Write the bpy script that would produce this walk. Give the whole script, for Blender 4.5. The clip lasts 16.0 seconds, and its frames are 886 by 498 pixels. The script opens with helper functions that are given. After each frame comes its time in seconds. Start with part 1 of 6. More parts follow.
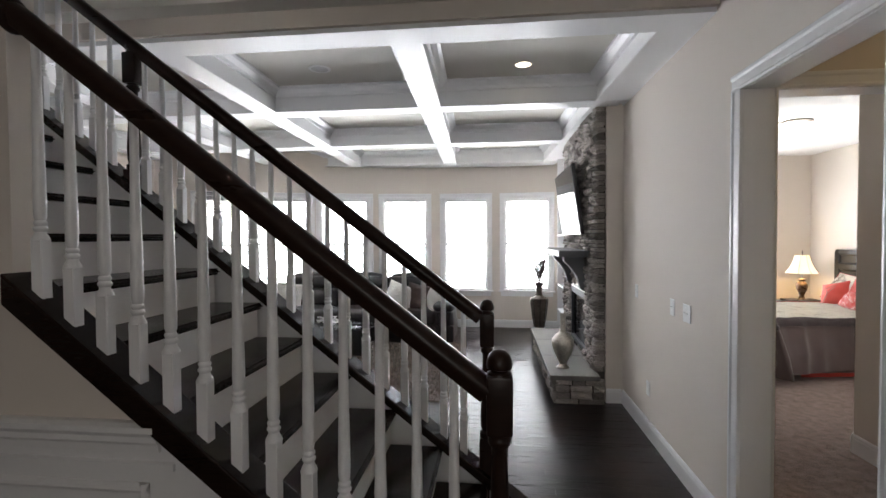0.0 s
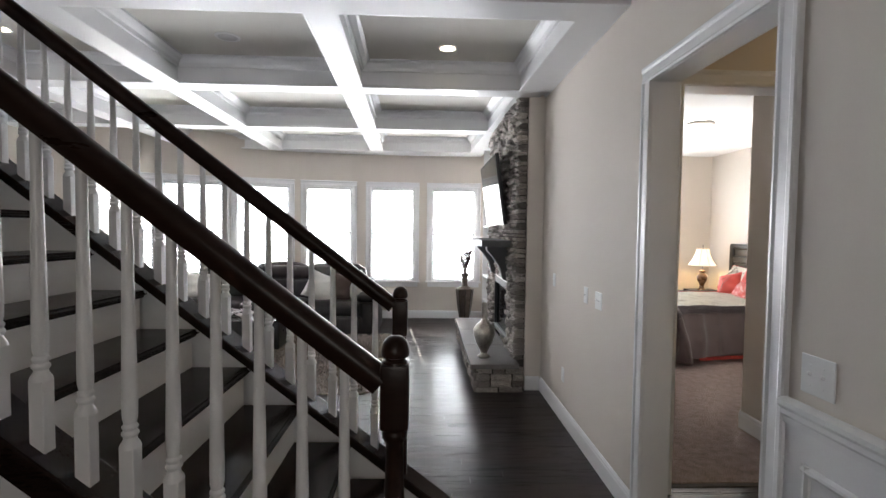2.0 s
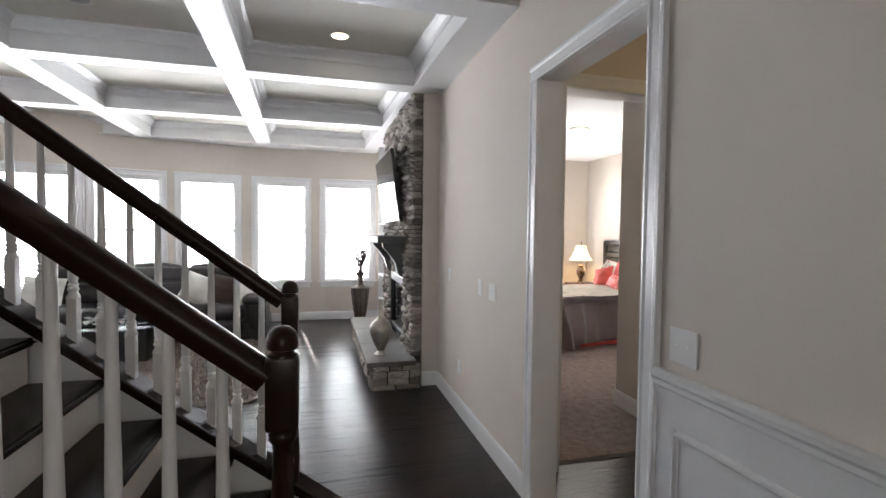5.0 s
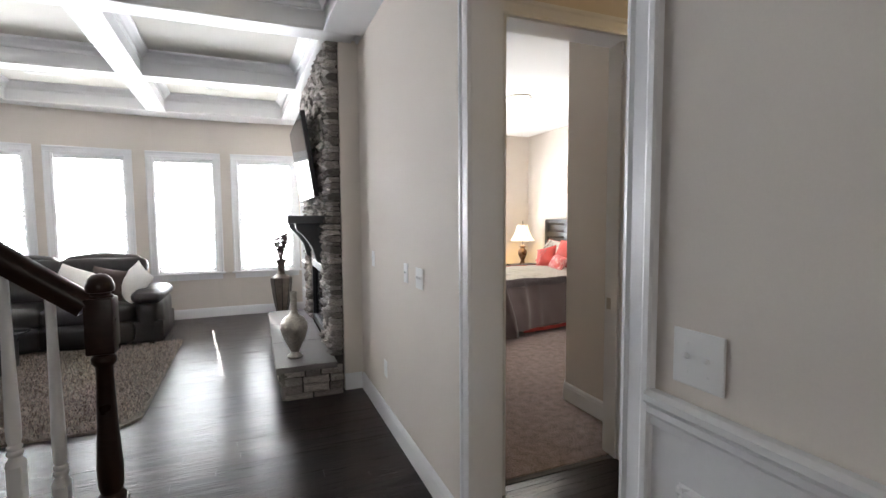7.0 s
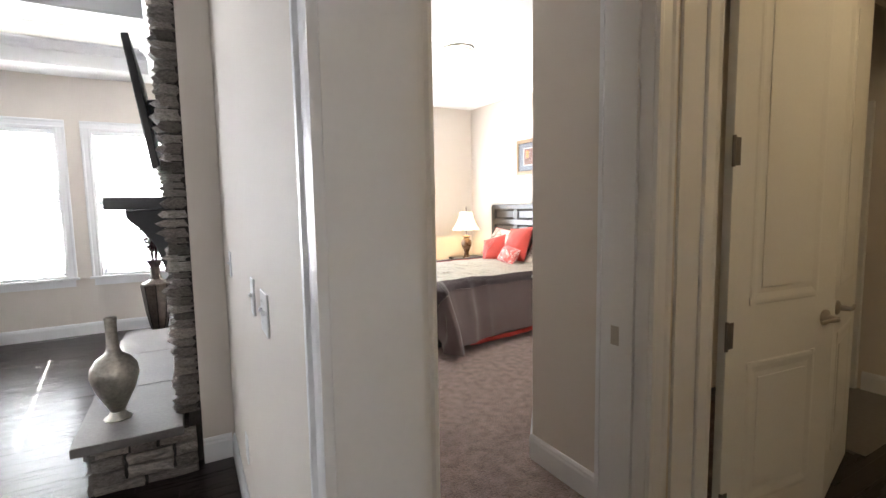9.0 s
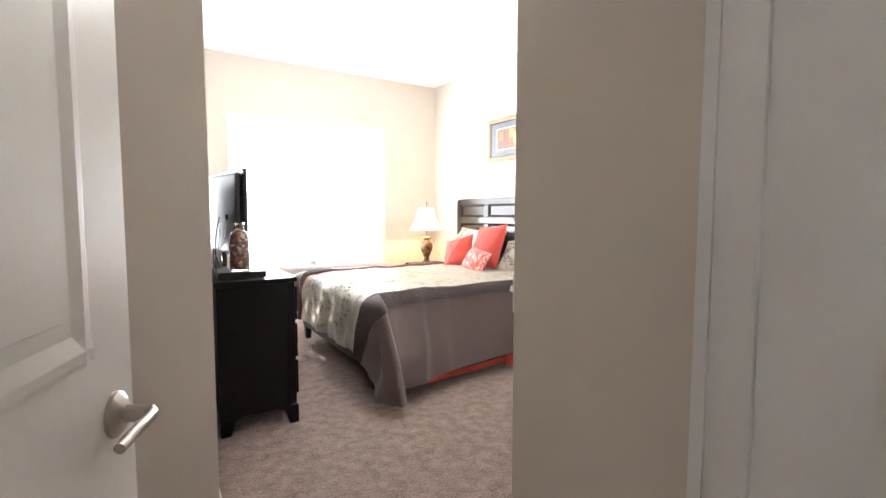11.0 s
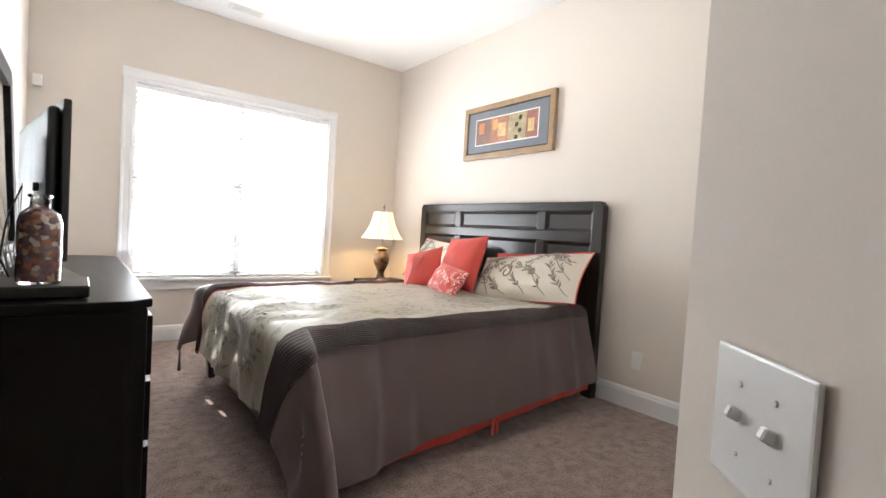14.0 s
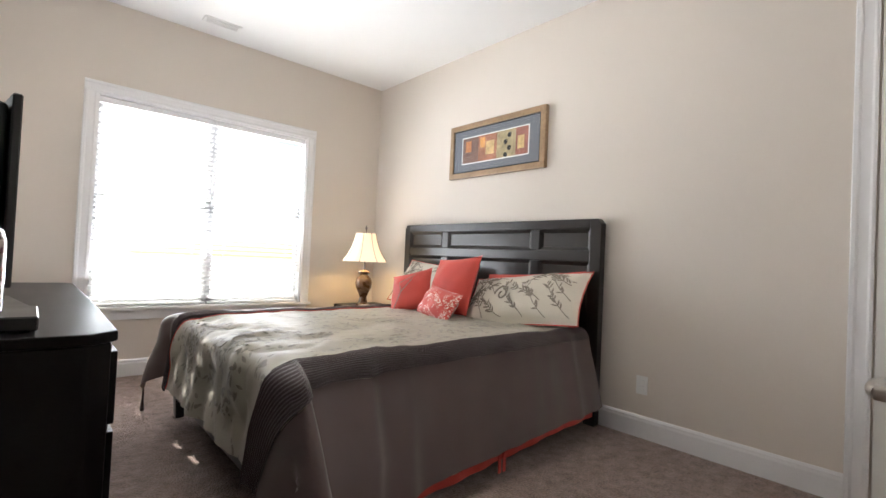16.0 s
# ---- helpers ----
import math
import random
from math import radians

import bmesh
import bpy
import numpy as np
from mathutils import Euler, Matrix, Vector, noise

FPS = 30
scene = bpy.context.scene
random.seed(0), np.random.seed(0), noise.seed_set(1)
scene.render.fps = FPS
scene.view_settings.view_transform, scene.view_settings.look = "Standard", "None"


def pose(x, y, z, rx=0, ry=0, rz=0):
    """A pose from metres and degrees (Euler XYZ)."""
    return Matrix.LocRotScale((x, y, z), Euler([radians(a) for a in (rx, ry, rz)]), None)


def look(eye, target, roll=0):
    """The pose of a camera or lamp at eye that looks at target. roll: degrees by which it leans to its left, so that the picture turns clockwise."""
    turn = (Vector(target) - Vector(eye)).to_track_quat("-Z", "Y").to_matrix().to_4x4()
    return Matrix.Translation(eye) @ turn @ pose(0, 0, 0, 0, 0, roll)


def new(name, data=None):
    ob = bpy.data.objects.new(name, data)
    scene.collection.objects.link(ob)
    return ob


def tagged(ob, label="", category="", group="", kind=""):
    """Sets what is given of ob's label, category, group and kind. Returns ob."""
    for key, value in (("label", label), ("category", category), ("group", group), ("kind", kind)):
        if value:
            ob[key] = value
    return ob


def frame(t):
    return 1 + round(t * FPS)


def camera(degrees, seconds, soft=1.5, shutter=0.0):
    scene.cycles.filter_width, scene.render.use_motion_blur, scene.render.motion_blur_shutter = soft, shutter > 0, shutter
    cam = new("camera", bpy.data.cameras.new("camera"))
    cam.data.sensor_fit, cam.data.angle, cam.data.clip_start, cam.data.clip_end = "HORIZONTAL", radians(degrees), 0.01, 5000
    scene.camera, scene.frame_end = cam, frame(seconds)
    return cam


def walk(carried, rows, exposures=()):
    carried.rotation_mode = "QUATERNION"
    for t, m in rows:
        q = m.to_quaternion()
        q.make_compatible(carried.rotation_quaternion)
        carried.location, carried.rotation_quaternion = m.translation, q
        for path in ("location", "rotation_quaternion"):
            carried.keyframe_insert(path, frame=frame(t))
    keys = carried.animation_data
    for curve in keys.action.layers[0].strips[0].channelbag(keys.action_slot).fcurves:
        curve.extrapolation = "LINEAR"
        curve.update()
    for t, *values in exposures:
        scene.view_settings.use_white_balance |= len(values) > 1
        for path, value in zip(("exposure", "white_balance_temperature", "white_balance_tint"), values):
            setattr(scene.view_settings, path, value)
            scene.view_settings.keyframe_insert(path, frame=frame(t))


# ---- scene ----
cam = camera(87.3, 16.0)
PATH = [
    (0, (0.19, -0.314, 1.644), (-0.028, 1.673, 1.593), -0.3),
    (0.5, (0.216, -0.3, 1.627), (0.049, 1.693, 1.572), -0.2),
    (1, (0.242, -0.264, 1.618), (0.142, 1.732, 1.553), 0.1),
    (1.5, (0.264, -0.227, 1.609), (0.244, 1.772, 1.533), 0.4),
    (2, (0.279, -0.193, 1.601), (0.354, 1.804, 1.518), 0.7),
    (2.5, (0.287, -0.166, 1.592), (0.459, 1.825, 1.505), 0.9),
    (3, (0.289, -0.162, 1.583), (0.547, 1.819, 1.5), 1.1),
    (3.5, (0.283, -0.165, 1.579), (0.622, 1.804, 1.5), 1.1),
    (6, (0.292, -0.029, 1.515), (0.917, 1.869, 1.423), 0.1),
    (6.5, (0.425, 0.188, 1.495), (1.112, 2.062, 1.379), -0.2),
    (7, (0.608, 0.451, 1.476), (1.356, 2.3, 1.338), -0.4),
    (7.5, (0.795, 0.732, 1.454), (1.607, 2.553, 1.298), -0.6),
    (8, (0.987, 1.026, 1.434), (1.85, 2.822, 1.257), -1.0),
    (8.5, (1.143, 1.278, 1.419), (2.052, 3.049, 1.233), -1.1),
    (9, (1.27, 1.542, 1.418), (2.233, 3.284, 1.232), -1.0),
    (9.2, (1.323, 1.632, 1.409), (2.307, 3.364, 1.227), -0.9),
    (10.3, (1.8, 2.23, 1.298), (2.832, 3.936, 1.136), -0.3),
    (11.5, (2.293, 2.805, 1.175), (3.384, 4.476, 1.043), 0.5),
    (12, (2.397, 2.965, 1.164), (3.505, 4.625, 1.043), 1.1),
    (12.5, (2.481, 3.159, 1.155), (3.621, 4.8, 1.05), 1.8),
    (13, (2.544, 3.305, 1.151), (3.711, 4.926, 1.052), 2.6),
    (13.5, (2.602, 3.449, 1.14), (3.799, 5.049, 1.053), 3.1),
    (14, (2.646, 3.572, 1.125), (3.883, 5.142, 1.057), 3.4),
    (14.5, (2.669, 3.651, 1.115), (3.938, 5.196, 1.07), 3.7),
    (15, (2.667, 3.727, 1.107), (3.963, 5.251, 1.091), 3.5),
    (15.5, (2.665, 3.777, 1.103), (3.975, 5.289, 1.116), 3.2),
    (16, (2.654, 3.813, 1.092), (3.982, 5.308, 1.134), 2.7),
]
walk(cam, [(t, look(eye, target, roll)) for t, eye, target, roll in PATH],
     exposures=[(0, 2.1), (3.5, 2.25), (7, 2.4), (9, 2.8), (11.5, 3.08), (12.5, 2.56), (13.5, 2.24), (14.5, 2.06), (16, 1.72)])

# ---------------------------------------------------------------- light
SUN_EL = radians(36.5)
SUN_FROM = Vector((-0.117 * math.cos(SUN_EL), math.cos(SUN_EL), math.sin(SUN_EL))).normalized()
world = bpy.data.worlds.new("sky")
scene.world = world
world.use_nodes = True
wn = world.node_tree.nodes
sky = wn.new("ShaderNodeTexSky")
sky.sky_type = 'NISHITA'
sky.sun_disc = False
sky.sun_elevation = SUN_EL
sky.sun_rotation = math.atan2(SUN_FROM.x, SUN_FROM.y)
wn["Background"].inputs["Strength"].default_value = 0.05
world.node_tree.links.new(sky.outputs[0], wn["Background"].inputs[0])
scene.view_settings.exposure = 0.0


def lamp(name, kind, place, energy, color, **more):
    data = bpy.data.lights.new(name, kind)
    data.energy, data.color = energy, color
    for key, value in more.items():
        if key == "size":
            data.size = value
        if key == "size_y":
            data.shape, data.size_y = 'RECTANGLE', value
        if key == "angle":
            data.angle = value
        if key == "radius":
            data.shadow_soft_size = value
    ob = new(name, data)
    ob.matrix_world = place
    return ob


lamp("sun", 'SUN', look(SUN_FROM * 30, (0, 0, 0)), 5.0, (1, 0.95, 0.88), angle=radians(0.5))
DAY = (0.9, 0.92, 1.0)
# sky light in the bedroom window opening
lamp("sky_bedroom_window", 'AREA', look((3.88, 8.7, 1.4), (3.4, 5.2, 4.0)), 30.5, (0.87, 0.915, 1.0), size=1.75, size_y=1.75)
# added fill lamp that brightens the hall; the front wall has no window
lamp("fill_front_hall", 'AREA', look((0.2, -3.45, 1.9), (0.2, 5, 1.5)), 4.2, (1.0, 0.95, 0.9), size=1.5, size_y=1.6)

# ---------------------------------------------------------------- materials
def mat(name, color, rough=0.5, metal=0.0, vary=0.12, scale=6.0, fine=60.0, bump=0.05, coat=0.0, spec=0.5, rand=0.0, stretch=(1, 1, 1), emit=None, trans=0.0, sheen=0.0, rvar=0.08):
    """Two scales of noise vary the colour and the roughness; the finer one also gives the relief."""
    m = bpy.data.materials.new(name)
    m.use_nodes = True
    nt = m.node_tree
    n, l = nt.nodes, nt.links
    b = n["Principled BSDF"]
    tc = n.new("ShaderNodeTexCoord")
    mp = n.new("ShaderNodeMapping")
    mp.inputs["Scale"].default_value = stretch
    l.new(tc.outputs["Object"], mp.inputs[0])
    big, small = n.new("ShaderNodeTexNoise"), n.new("ShaderNodeTexNoise")
    for t, s in ((big, scale), (small, fine)):
        t.inputs["Scale"].default_value = s
        t.inputs["Detail"].default_value = 4
        l.new(mp.outputs[0], t.inputs[0])
    mix = n.new("ShaderNodeMath")
    mix.operation = 'ADD'
    l.new(big.outputs[0], mix.inputs[0])
    l.new(small.outputs[0], mix.inputs[1])
    val = n.new("ShaderNodeMapRange")
    val.inputs[1].default_value, val.inputs[2].default_value = 0.6, 1.4
    val.inputs[3].default_value, val.inputs[4].default_value = 1 - vary, 1 + vary
    l.new(mix.outputs[0], val.inputs[0])
    hsv = n.new("ShaderNodeHueSaturation")
    hsv.inputs["Color"].default_value = (*color, 1)
    if rand:
        oi = n.new("ShaderNodeObjectInfo")
        sh = n.new("ShaderNodeVectorMath")
        sh.operation = 'MULTIPLY_ADD'
        sh.inputs[1].default_value = (40, 40, 40)
        l.new(oi.outputs["Random"], sh.inputs[0])
        l.new(tc.outputs["Object"], sh.inputs[2])
        l.new(sh.outputs[0], mp.inputs[0])
        rr = n.new("ShaderNodeMapRange")
        rr.inputs[3].default_value, rr.inputs[4].default_value = 1 - rand, 1 + rand
        l.new(oi.outputs["Random"], rr.inputs[0])
        mul = n.new("ShaderNodeMath")
        mul.operation = 'MULTIPLY'
        l.new(val.outputs[0], mul.inputs[0])
        l.new(rr.outputs[0], mul.inputs[1])
        l.new(mul.outputs[0], hsv.inputs["Value"])
    else:
        l.new(val.outputs[0], hsv.inputs["Value"])
    l.new(hsv.outputs[0], b.inputs["Base Color"])
    ro = n.new("ShaderNodeMapRange")
    ro.inputs[3].default_value, ro.inputs[4].default_value = max(rough - rvar, 0.02), min(rough + rvar, 1)
    l.new(big.outputs[0], ro.inputs[0])
    l.new(ro.outputs[0], b.inputs["Roughness"])
    b.inputs["Metallic"].default_value = metal
    b.inputs["Specular IOR Level"].default_value = spec
    b.inputs["Coat Weight"].default_value = coat
    b.inputs["Coat Roughness"].default_value = 0.12
    b.inputs["Sheen Weight"].default_value = sheen
    b.inputs["Transmission Weight"].default_value = trans
    if bump:
        bp = n.new("ShaderNodeBump")
        bp.inputs["Strength"].default_value = min(bump * 4, 1)
        bp.inputs["Distance"].default_value = 0.01 * bump * 4
        l.new(small.outputs[0], bp.inputs["Height"])
        l.new(bp.outputs[0], b.inputs["Normal"])
    if emit:
        b.inputs["Emission Color"].default_value = (*emit[0], 1)
        b.inputs["Emission Strength"].default_value = emit[1]
    return m


PAINT = mat("beige_wall_paint", (0.695, 0.636, 0.576), 0.75, vary=0.025, scale=1.5, fine=220, bump=0.02, spec=0.3)
CEIL = mat("ceiling_paint", (0.74, 0.72, 0.67), 0.85, vary=0.02, scale=1.2, fine=160, bump=0.03, spec=0.2)
CEILW = mat("white_ceiling_paint", (0.86, 0.86, 0.85), 0.85, vary=0.02, scale=1.2, fine=160, bump=0.03, spec=0.2)
TRIM = mat("white_trim_paint", (0.8, 0.8, 0.81), 0.32, vary=0.02, scale=3, fine=80, bump=0.008)
DOORP = mat("white_door_paint", (0.78, 0.77, 0.74), 0.35, vary=0.025, scale=3, fine=90, bump=0.01)
WOOD = mat("espresso_hardwood", (0.015, 0.0088, 0.0075), 0.29, vary=0.4, scale=2.0, fine=26, bump=0.012, rand=0.4, stretch=(1.2, 9, 9), spec=0.34, coat=0.1)
STAIRW = mat("espresso_stair_wood", (0.014, 0.0078, 0.006), 0.24, vary=0.45, scale=2, fine=24, bump=0.015, stretch=(1.2, 8, 8), spec=0.22)
RAILW = mat("dark_cherry_rail", (0.022, 0.0108, 0.0078), 0.28, rvar=0.02, vary=0.25, scale=3, fine=22, bump=0.01, stretch=(1, 6, 6), spec=0.22, coat=0.03)
CARPET = mat("taupe_carpet", (0.28, 0.205, 0.18), 0.95, vary=0.6, scale=16, fine=85, bump=0.5, spec=0.1, sheen=0.2)
STONE = mat("ledge_stone", (0.33, 0.295, 0.27), 0.85, vary=0.6, scale=7, fine=70, bump=0.22, rand=0.55, spec=0.25)
MORTAR = mat("dark_stone_joint", (0.08, 0.072, 0.066), 0.95, vary=0.3, scale=9, fine=90, bump=0.2)
SLATE = mat("hearth_slab", (0.15, 0.138, 0.13), 0.6, vary=0.2, scale=5, fine=60, bump=0.08)
GREYP = mat("grey_mantel_paint", (0.1, 0.105, 0.11), 0.45, vary=0.12, scale=6, fine=80, bump=0.03)
LEATHER = mat("black_leather", (0.02, 0.0165, 0.016), 0.36, vary=0.3, scale=5, fine=120, bump=0.08)
BLACK = mat("black_plastic", (0.012, 0.012, 0.013), 0.3, vary=0.1, bump=0.005)
SCREEN = mat("tv_screen", (0.012, 0.013, 0.015), 0.07, rvar=0.02, vary=0.05, bump=0, spec=0.07)
TVBACK = mat("tv_back_shell", (0.02, 0.022, 0.026), 0.32, vary=0.1, bump=0.004)
FIREBOX = mat("firebox_black", (0.016, 0.017, 0.02), 0.35, vary=0.2, bump=0.02)
NICKEL = mat("satin_nickel", (0.5, 0.46, 0.42), 0.3, metal=1, vary=0.08, bump=0.004)
BRONZE = mat("aged_hinge_metal", (0.22, 0.2, 0.19), 0.38, metal=1, vary=0.15, bump=0.01)
PLASTIC = mat("white_plate_plastic", (0.8, 0.8, 0.79), 0.3, vary=0.01, bump=0)
SILVER = mat("hammered_silver_leaf", (0.45, 0.42, 0.37), 0.36, metal=0.85, vary=0.35, scale=11, fine=55, bump=0.08)
VASEB = mat("bronze_mosaic_vase", (0.16, 0.13, 0.11), 0.3, metal=0.6, vary=0.45, scale=14, fine=60, bump=0.06)
VASED = mat("vase_dark_rib", (0.03, 0.025, 0.024), 0.35, metal=0.5, vary=0.3, bump=0.02)
TWIG = mat("dried_stem", (0.06, 0.028, 0.03), 0.8, vary=0.4, fine=40, bump=0.1)
PALESTEM = mat("pale_dried_leaf", (0.5, 0.5, 0.42), 0.8, vary=0.3, bump=0.05)
RUGM = mat("shag_fibre", (0.27, 0.225, 0.19), 0.9, vary=0.6, scale=11, fine=60, bump=0.1, spec=0.15, sheen=0.3)
FUR = mat("white_plush", (0.72, 0.7, 0.66), 0.95, vary=0.08, fine=90, bump=0.25, sheen=0.4)
BLIND = mat("white_blind_slat", (0.8, 0.81, 0.82), 0.5, vary=0.01, bump=0)
VINYL = mat("pale_window_vinyl", (0.6, 0.61, 0.63), 0.35, vary=0.01, bump=0)
BEDWOOD = mat("espresso_bed_wood", (0.011, 0.0078, 0.0072), 0.3, rvar=0.015, vary=0.25, scale=2, fine=22, bump=0, stretch=(6, 1, 6), coat=0.1)
DRESSW = mat("espresso_dresser_wood", (0.0055, 0.0042, 0.004), 0.36, rvar=0.03, vary=0.3, scale=2, fine=22, bump=0.003, stretch=(6, 1, 6), spec=0.16, coat=0.02)
TAUPE = mat("taupe_satin_cloth", (0.09, 0.057, 0.054), 0.47, vary=0.14, scale=4, fine=300, bump=0.05, sheen=0.3)
PLEAT = mat("dark_plum_pleats", (0.042, 0.024, 0.027), 0.42, vary=0.35, scale=8, fine=160, bump=0.12, sheen=0.2)
CORAL = mat("coral_cloth", (0.53, 0.055, 0.038), 0.7, vary=0.14, scale=6, fine=240, bump=0.06, sheen=0.1)
FRAMEW = mat("gold_brown_frame", (0.33, 0.215, 0.12), 0.4, vary=0.3, scale=5, fine=50, bump=0.03, coat=0.2)
MATB = mat("slate_blue_mat", (0.17, 0.18, 0.21), 0.8, vary=0.06, fine=120, bump=0.02)
GLAZE = mat("brown_glazed_urn", (0.14, 0.07, 0.03), 0.28, vary=0.5, scale=16, fine=60, bump=0.05, coat=0.4)
SHADE = mat("cream_lamp_shade", (0.85, 0.74, 0.55), 0.8, vary=0.04, fine=200, bump=0.03, emit=((1.0, 0.76, 0.45), 0.28))
BOWL = mat("lit_glass_bowl", (0.9, 0.88, 0.82), 0.4, vary=0.03, bump=0, emit=((1.0, 0.9, 0.74), 0.75))
CANLIT = mat("lit_downlight", (0.9, 0.88, 0.82), 0.5, vary=0.02, bump=0, emit=((1.0, 0.86, 0.62), 1.6))
GRILLE = mat("speaker_grille", (0.62, 0.62, 0.62), 0.7, vary=0.1, fine=400, bump=0.2)
TILEF = mat("grey_tile_floor", (0.2, 0.19, 0.18), 0.4, vary=0.2, scale=4, fine=40, bump=0.02)
# pale to stand in for the white glare outdoors, material unknown
PALEGROUND = mat("pale_ground", (0.5, 0.49, 0.47), 0.9, vary=0.15, scale=0.6, fine=30, bump=0.1)
CABLE = mat("black_cable", (0.01, 0.01, 0.01), 0.5, vary=0.1, bump=0)


def glass(name, tint=(1, 1, 1), rough=0.0, ior=1.45):
    m = bpy.data.materials.new(name)
    m.use_nodes = True
    b = m.node_tree.nodes["Principled BSDF"]
    b.inputs["Base Color"].default_value = (*tint, 1)
    b.inputs["Roughness"].default_value = rough
    b.inputs["IOR"].default_value = ior
    b.inputs["Transmission Weight"].default_value = 1.0
    return m


GLASS = glass("window_glass", (0.98, 1, 0.99), 0.0, 1.2)
BOTTLE = glass("clear_bottle_glass", (0.95, 0.93, 0.92), 0.03, 1.4)
MIRROR = mat("mirror_silver", (0.86, 0.87, 0.87), 0.03, metal=1, vary=0.0, bump=0)


# ---------------------------------------------------------------- mesh helpers
def bx(bm, x0, x1, y0, y1, z0, z1, m=None):
    vs = [bm.verts.new((x, y, z)) for x in (x0, x1) for y in (y0, y1) for z in (z0, z1)]
    if m:
        for v in vs:
            v.co = m @ v.co
    for f in ((0, 1, 3, 2), (4, 6, 7, 5), (0, 4, 5, 1), (2, 3, 7, 6), (0, 2, 6, 4), (1, 5, 7, 3)):
        bm.faces.new([vs[i] for i in f])
    return vs


def bevel(bm, r=0.004, seg=2):
    bmesh.ops.recalc_face_normals(bm, faces=bm.faces)
    es = [e for e in bm.edges if len(e.link_faces) == 2 and e.calc_face_angle(0) > 0.6]
    bmesh.ops.bevel(bm, geom=es, offset=r, segments=seg, affect='EDGES', profile=0.6)
    return bm


def box(x0, x1, y0, y1, z0, z1, r=0.0, seg=2):
    bm = bmesh.new()
    bx(bm, x0, x1, y0, y1, z0, z1)
    return bevel(bm, r, seg) if r else bm


def lathe(prof, seg=24, at=(0, 0, 0), bm=None, cap=True):
    bm = bm or bmesh.new()
    rings = []
    for r, z in prof:
        rings.append([bm.verts.new((at[0] + r * math.cos(2 * math.pi * i / seg), at[1] + r * math.sin(2 * math.pi * i / seg), at[2] + z)) for i in range(seg)])
    for a, b in zip(rings, rings[1:]):
        for i in range(seg):
            bm.faces.new((a[i], a[(i + 1) % seg], b[(i + 1) % seg], b[i]))
    if cap:
        bm.faces.new(rings[0][::-1])
        bm.faces.new(rings[-1])
    return bm


def sweep(a, b, out, prof, bm=None, up=(0, 0, 1)):
    """A moulding from a to b; prof: points (out, up) from the line."""
    bm = bm or bmesh.new()
    a, b, out, up = Vector(a), Vector(b), Vector(out), Vector(up)
    ra = [bm.verts.new(a + out * p + up * q) for p, q in prof]
    rb = [bm.verts.new(b + out * p + up * q) for p, q in prof]
    k = len(prof)
    for i in range(k):
        bm.faces.new((ra[i], ra[(i + 1) % k], rb[(i + 1) % k], rb[i]))
    bm.faces.new(ra[::-1])
    bm.faces.new(rb)
    bmesh.ops.recalc_face_normals(bm, faces=bm.faces)
    return bm


def tube(pts, r, seg=8, bm=None):
    bm = bm or bmesh.new()
    pts = [Vector(p) for p in pts]
    rings = []
    for i, p in enumerate(pts):
        d = (pts[min(i + 1, len(pts) - 1)] - pts[max(i - 1, 0)]).normalized()
        u = d.orthogonal().normalized() if i == 0 else (u - d * u.dot(d)).normalized()
        w = d.cross(u)
        rr = r(i / (len(pts) - 1)) if callable(r) else r
        rings.append([bm.verts.new(p + (u * math.cos(2 * math.pi * k / seg) + w * math.sin(2 * math.pi * k / seg)) * rr) for k in range(seg)])
    for a, b in zip(rings, rings[1:]):
        for k in range(seg):
            bm.faces.new((a[k], a[(k + 1) % seg], b[(k + 1) % seg], b[k]))
    bm.faces.new(rings[0][::-1])
    bm.faces.new(rings[-1])
    return bm


def prism(pts, y0, y1):
    """A polygon in x and z, from y0 to y1."""
    bm = bmesh.new()
    a = [bm.verts.new((x, y0, z)) for x, z in pts]
    b = [bm.verts.new((x, y1, z)) for x, z in pts]
    k = len(pts)
    for i in range(k):
        bm.faces.new((a[i], a[(i + 1) % k], b[(i + 1) % k], b[i]))
    bm.faces.new(a[::-1])
    bm.faces.new(b)
    bmesh.ops.recalc_face_normals(bm, faces=bm.faces)
    return bm


def mesh_of(name, bm, material, smooth=False):
    me = bpy.data.meshes.new(name)
    bm.normal_update()
    bm.to_mesh(me)
    bm.free()
    me.materials.append(material)
    if smooth:
        for p in me.polygons:
            p.use_smooth = True
        me.set_sharp_from_angle(angle=radians(42))
    return me


def part(name, bm, material, parent=None, label="", smooth=False):
    ob = new(name, mesh_of(name, bm, material, smooth))
    if parent:
        ob.parent = parent
    if label:
        tagged(ob, label)
    return ob


def thing(name, at, label, category, group="", kind=""):
    ob = new(name)
    ob.location = at
    ob.empty_display_size = 0.1
    return tagged(ob, label, category, group, kind)


def local(bm, base):
    """Moves a mesh drawn in world metres to its thing's own origin."""
    bmesh.ops.translate(bm, verts=bm.verts, vec=-Vector(base))
    return bm


def setting(name, bm, material, label, category="", smooth=False):
    return tagged(part(name, bm, material, None, "", smooth), label, category or name.split("_")[0], kind="structure")


BASE = [(0, 0), (0.016, 0), (0.016, 0.105), (0.013, 0.118), (0.013, 0.126), (0.006, 0.14), (0, 0.14)]
CASE = [(0, 0), (0, 0.018), (0.012, 0.02), (0.022, 0.015), (0.06, 0.016), (0.07, 0.022), (0.085, 0.022), (0.09, 0.016), (0.09, 0)]
CROWN = [(0, 0), (0.012, 0), (0.02, -0.0), (0.03, 0.03), (0.06, 0.06), (0.085, 0.07), (0.085, 0.09), (0, 0.09)]

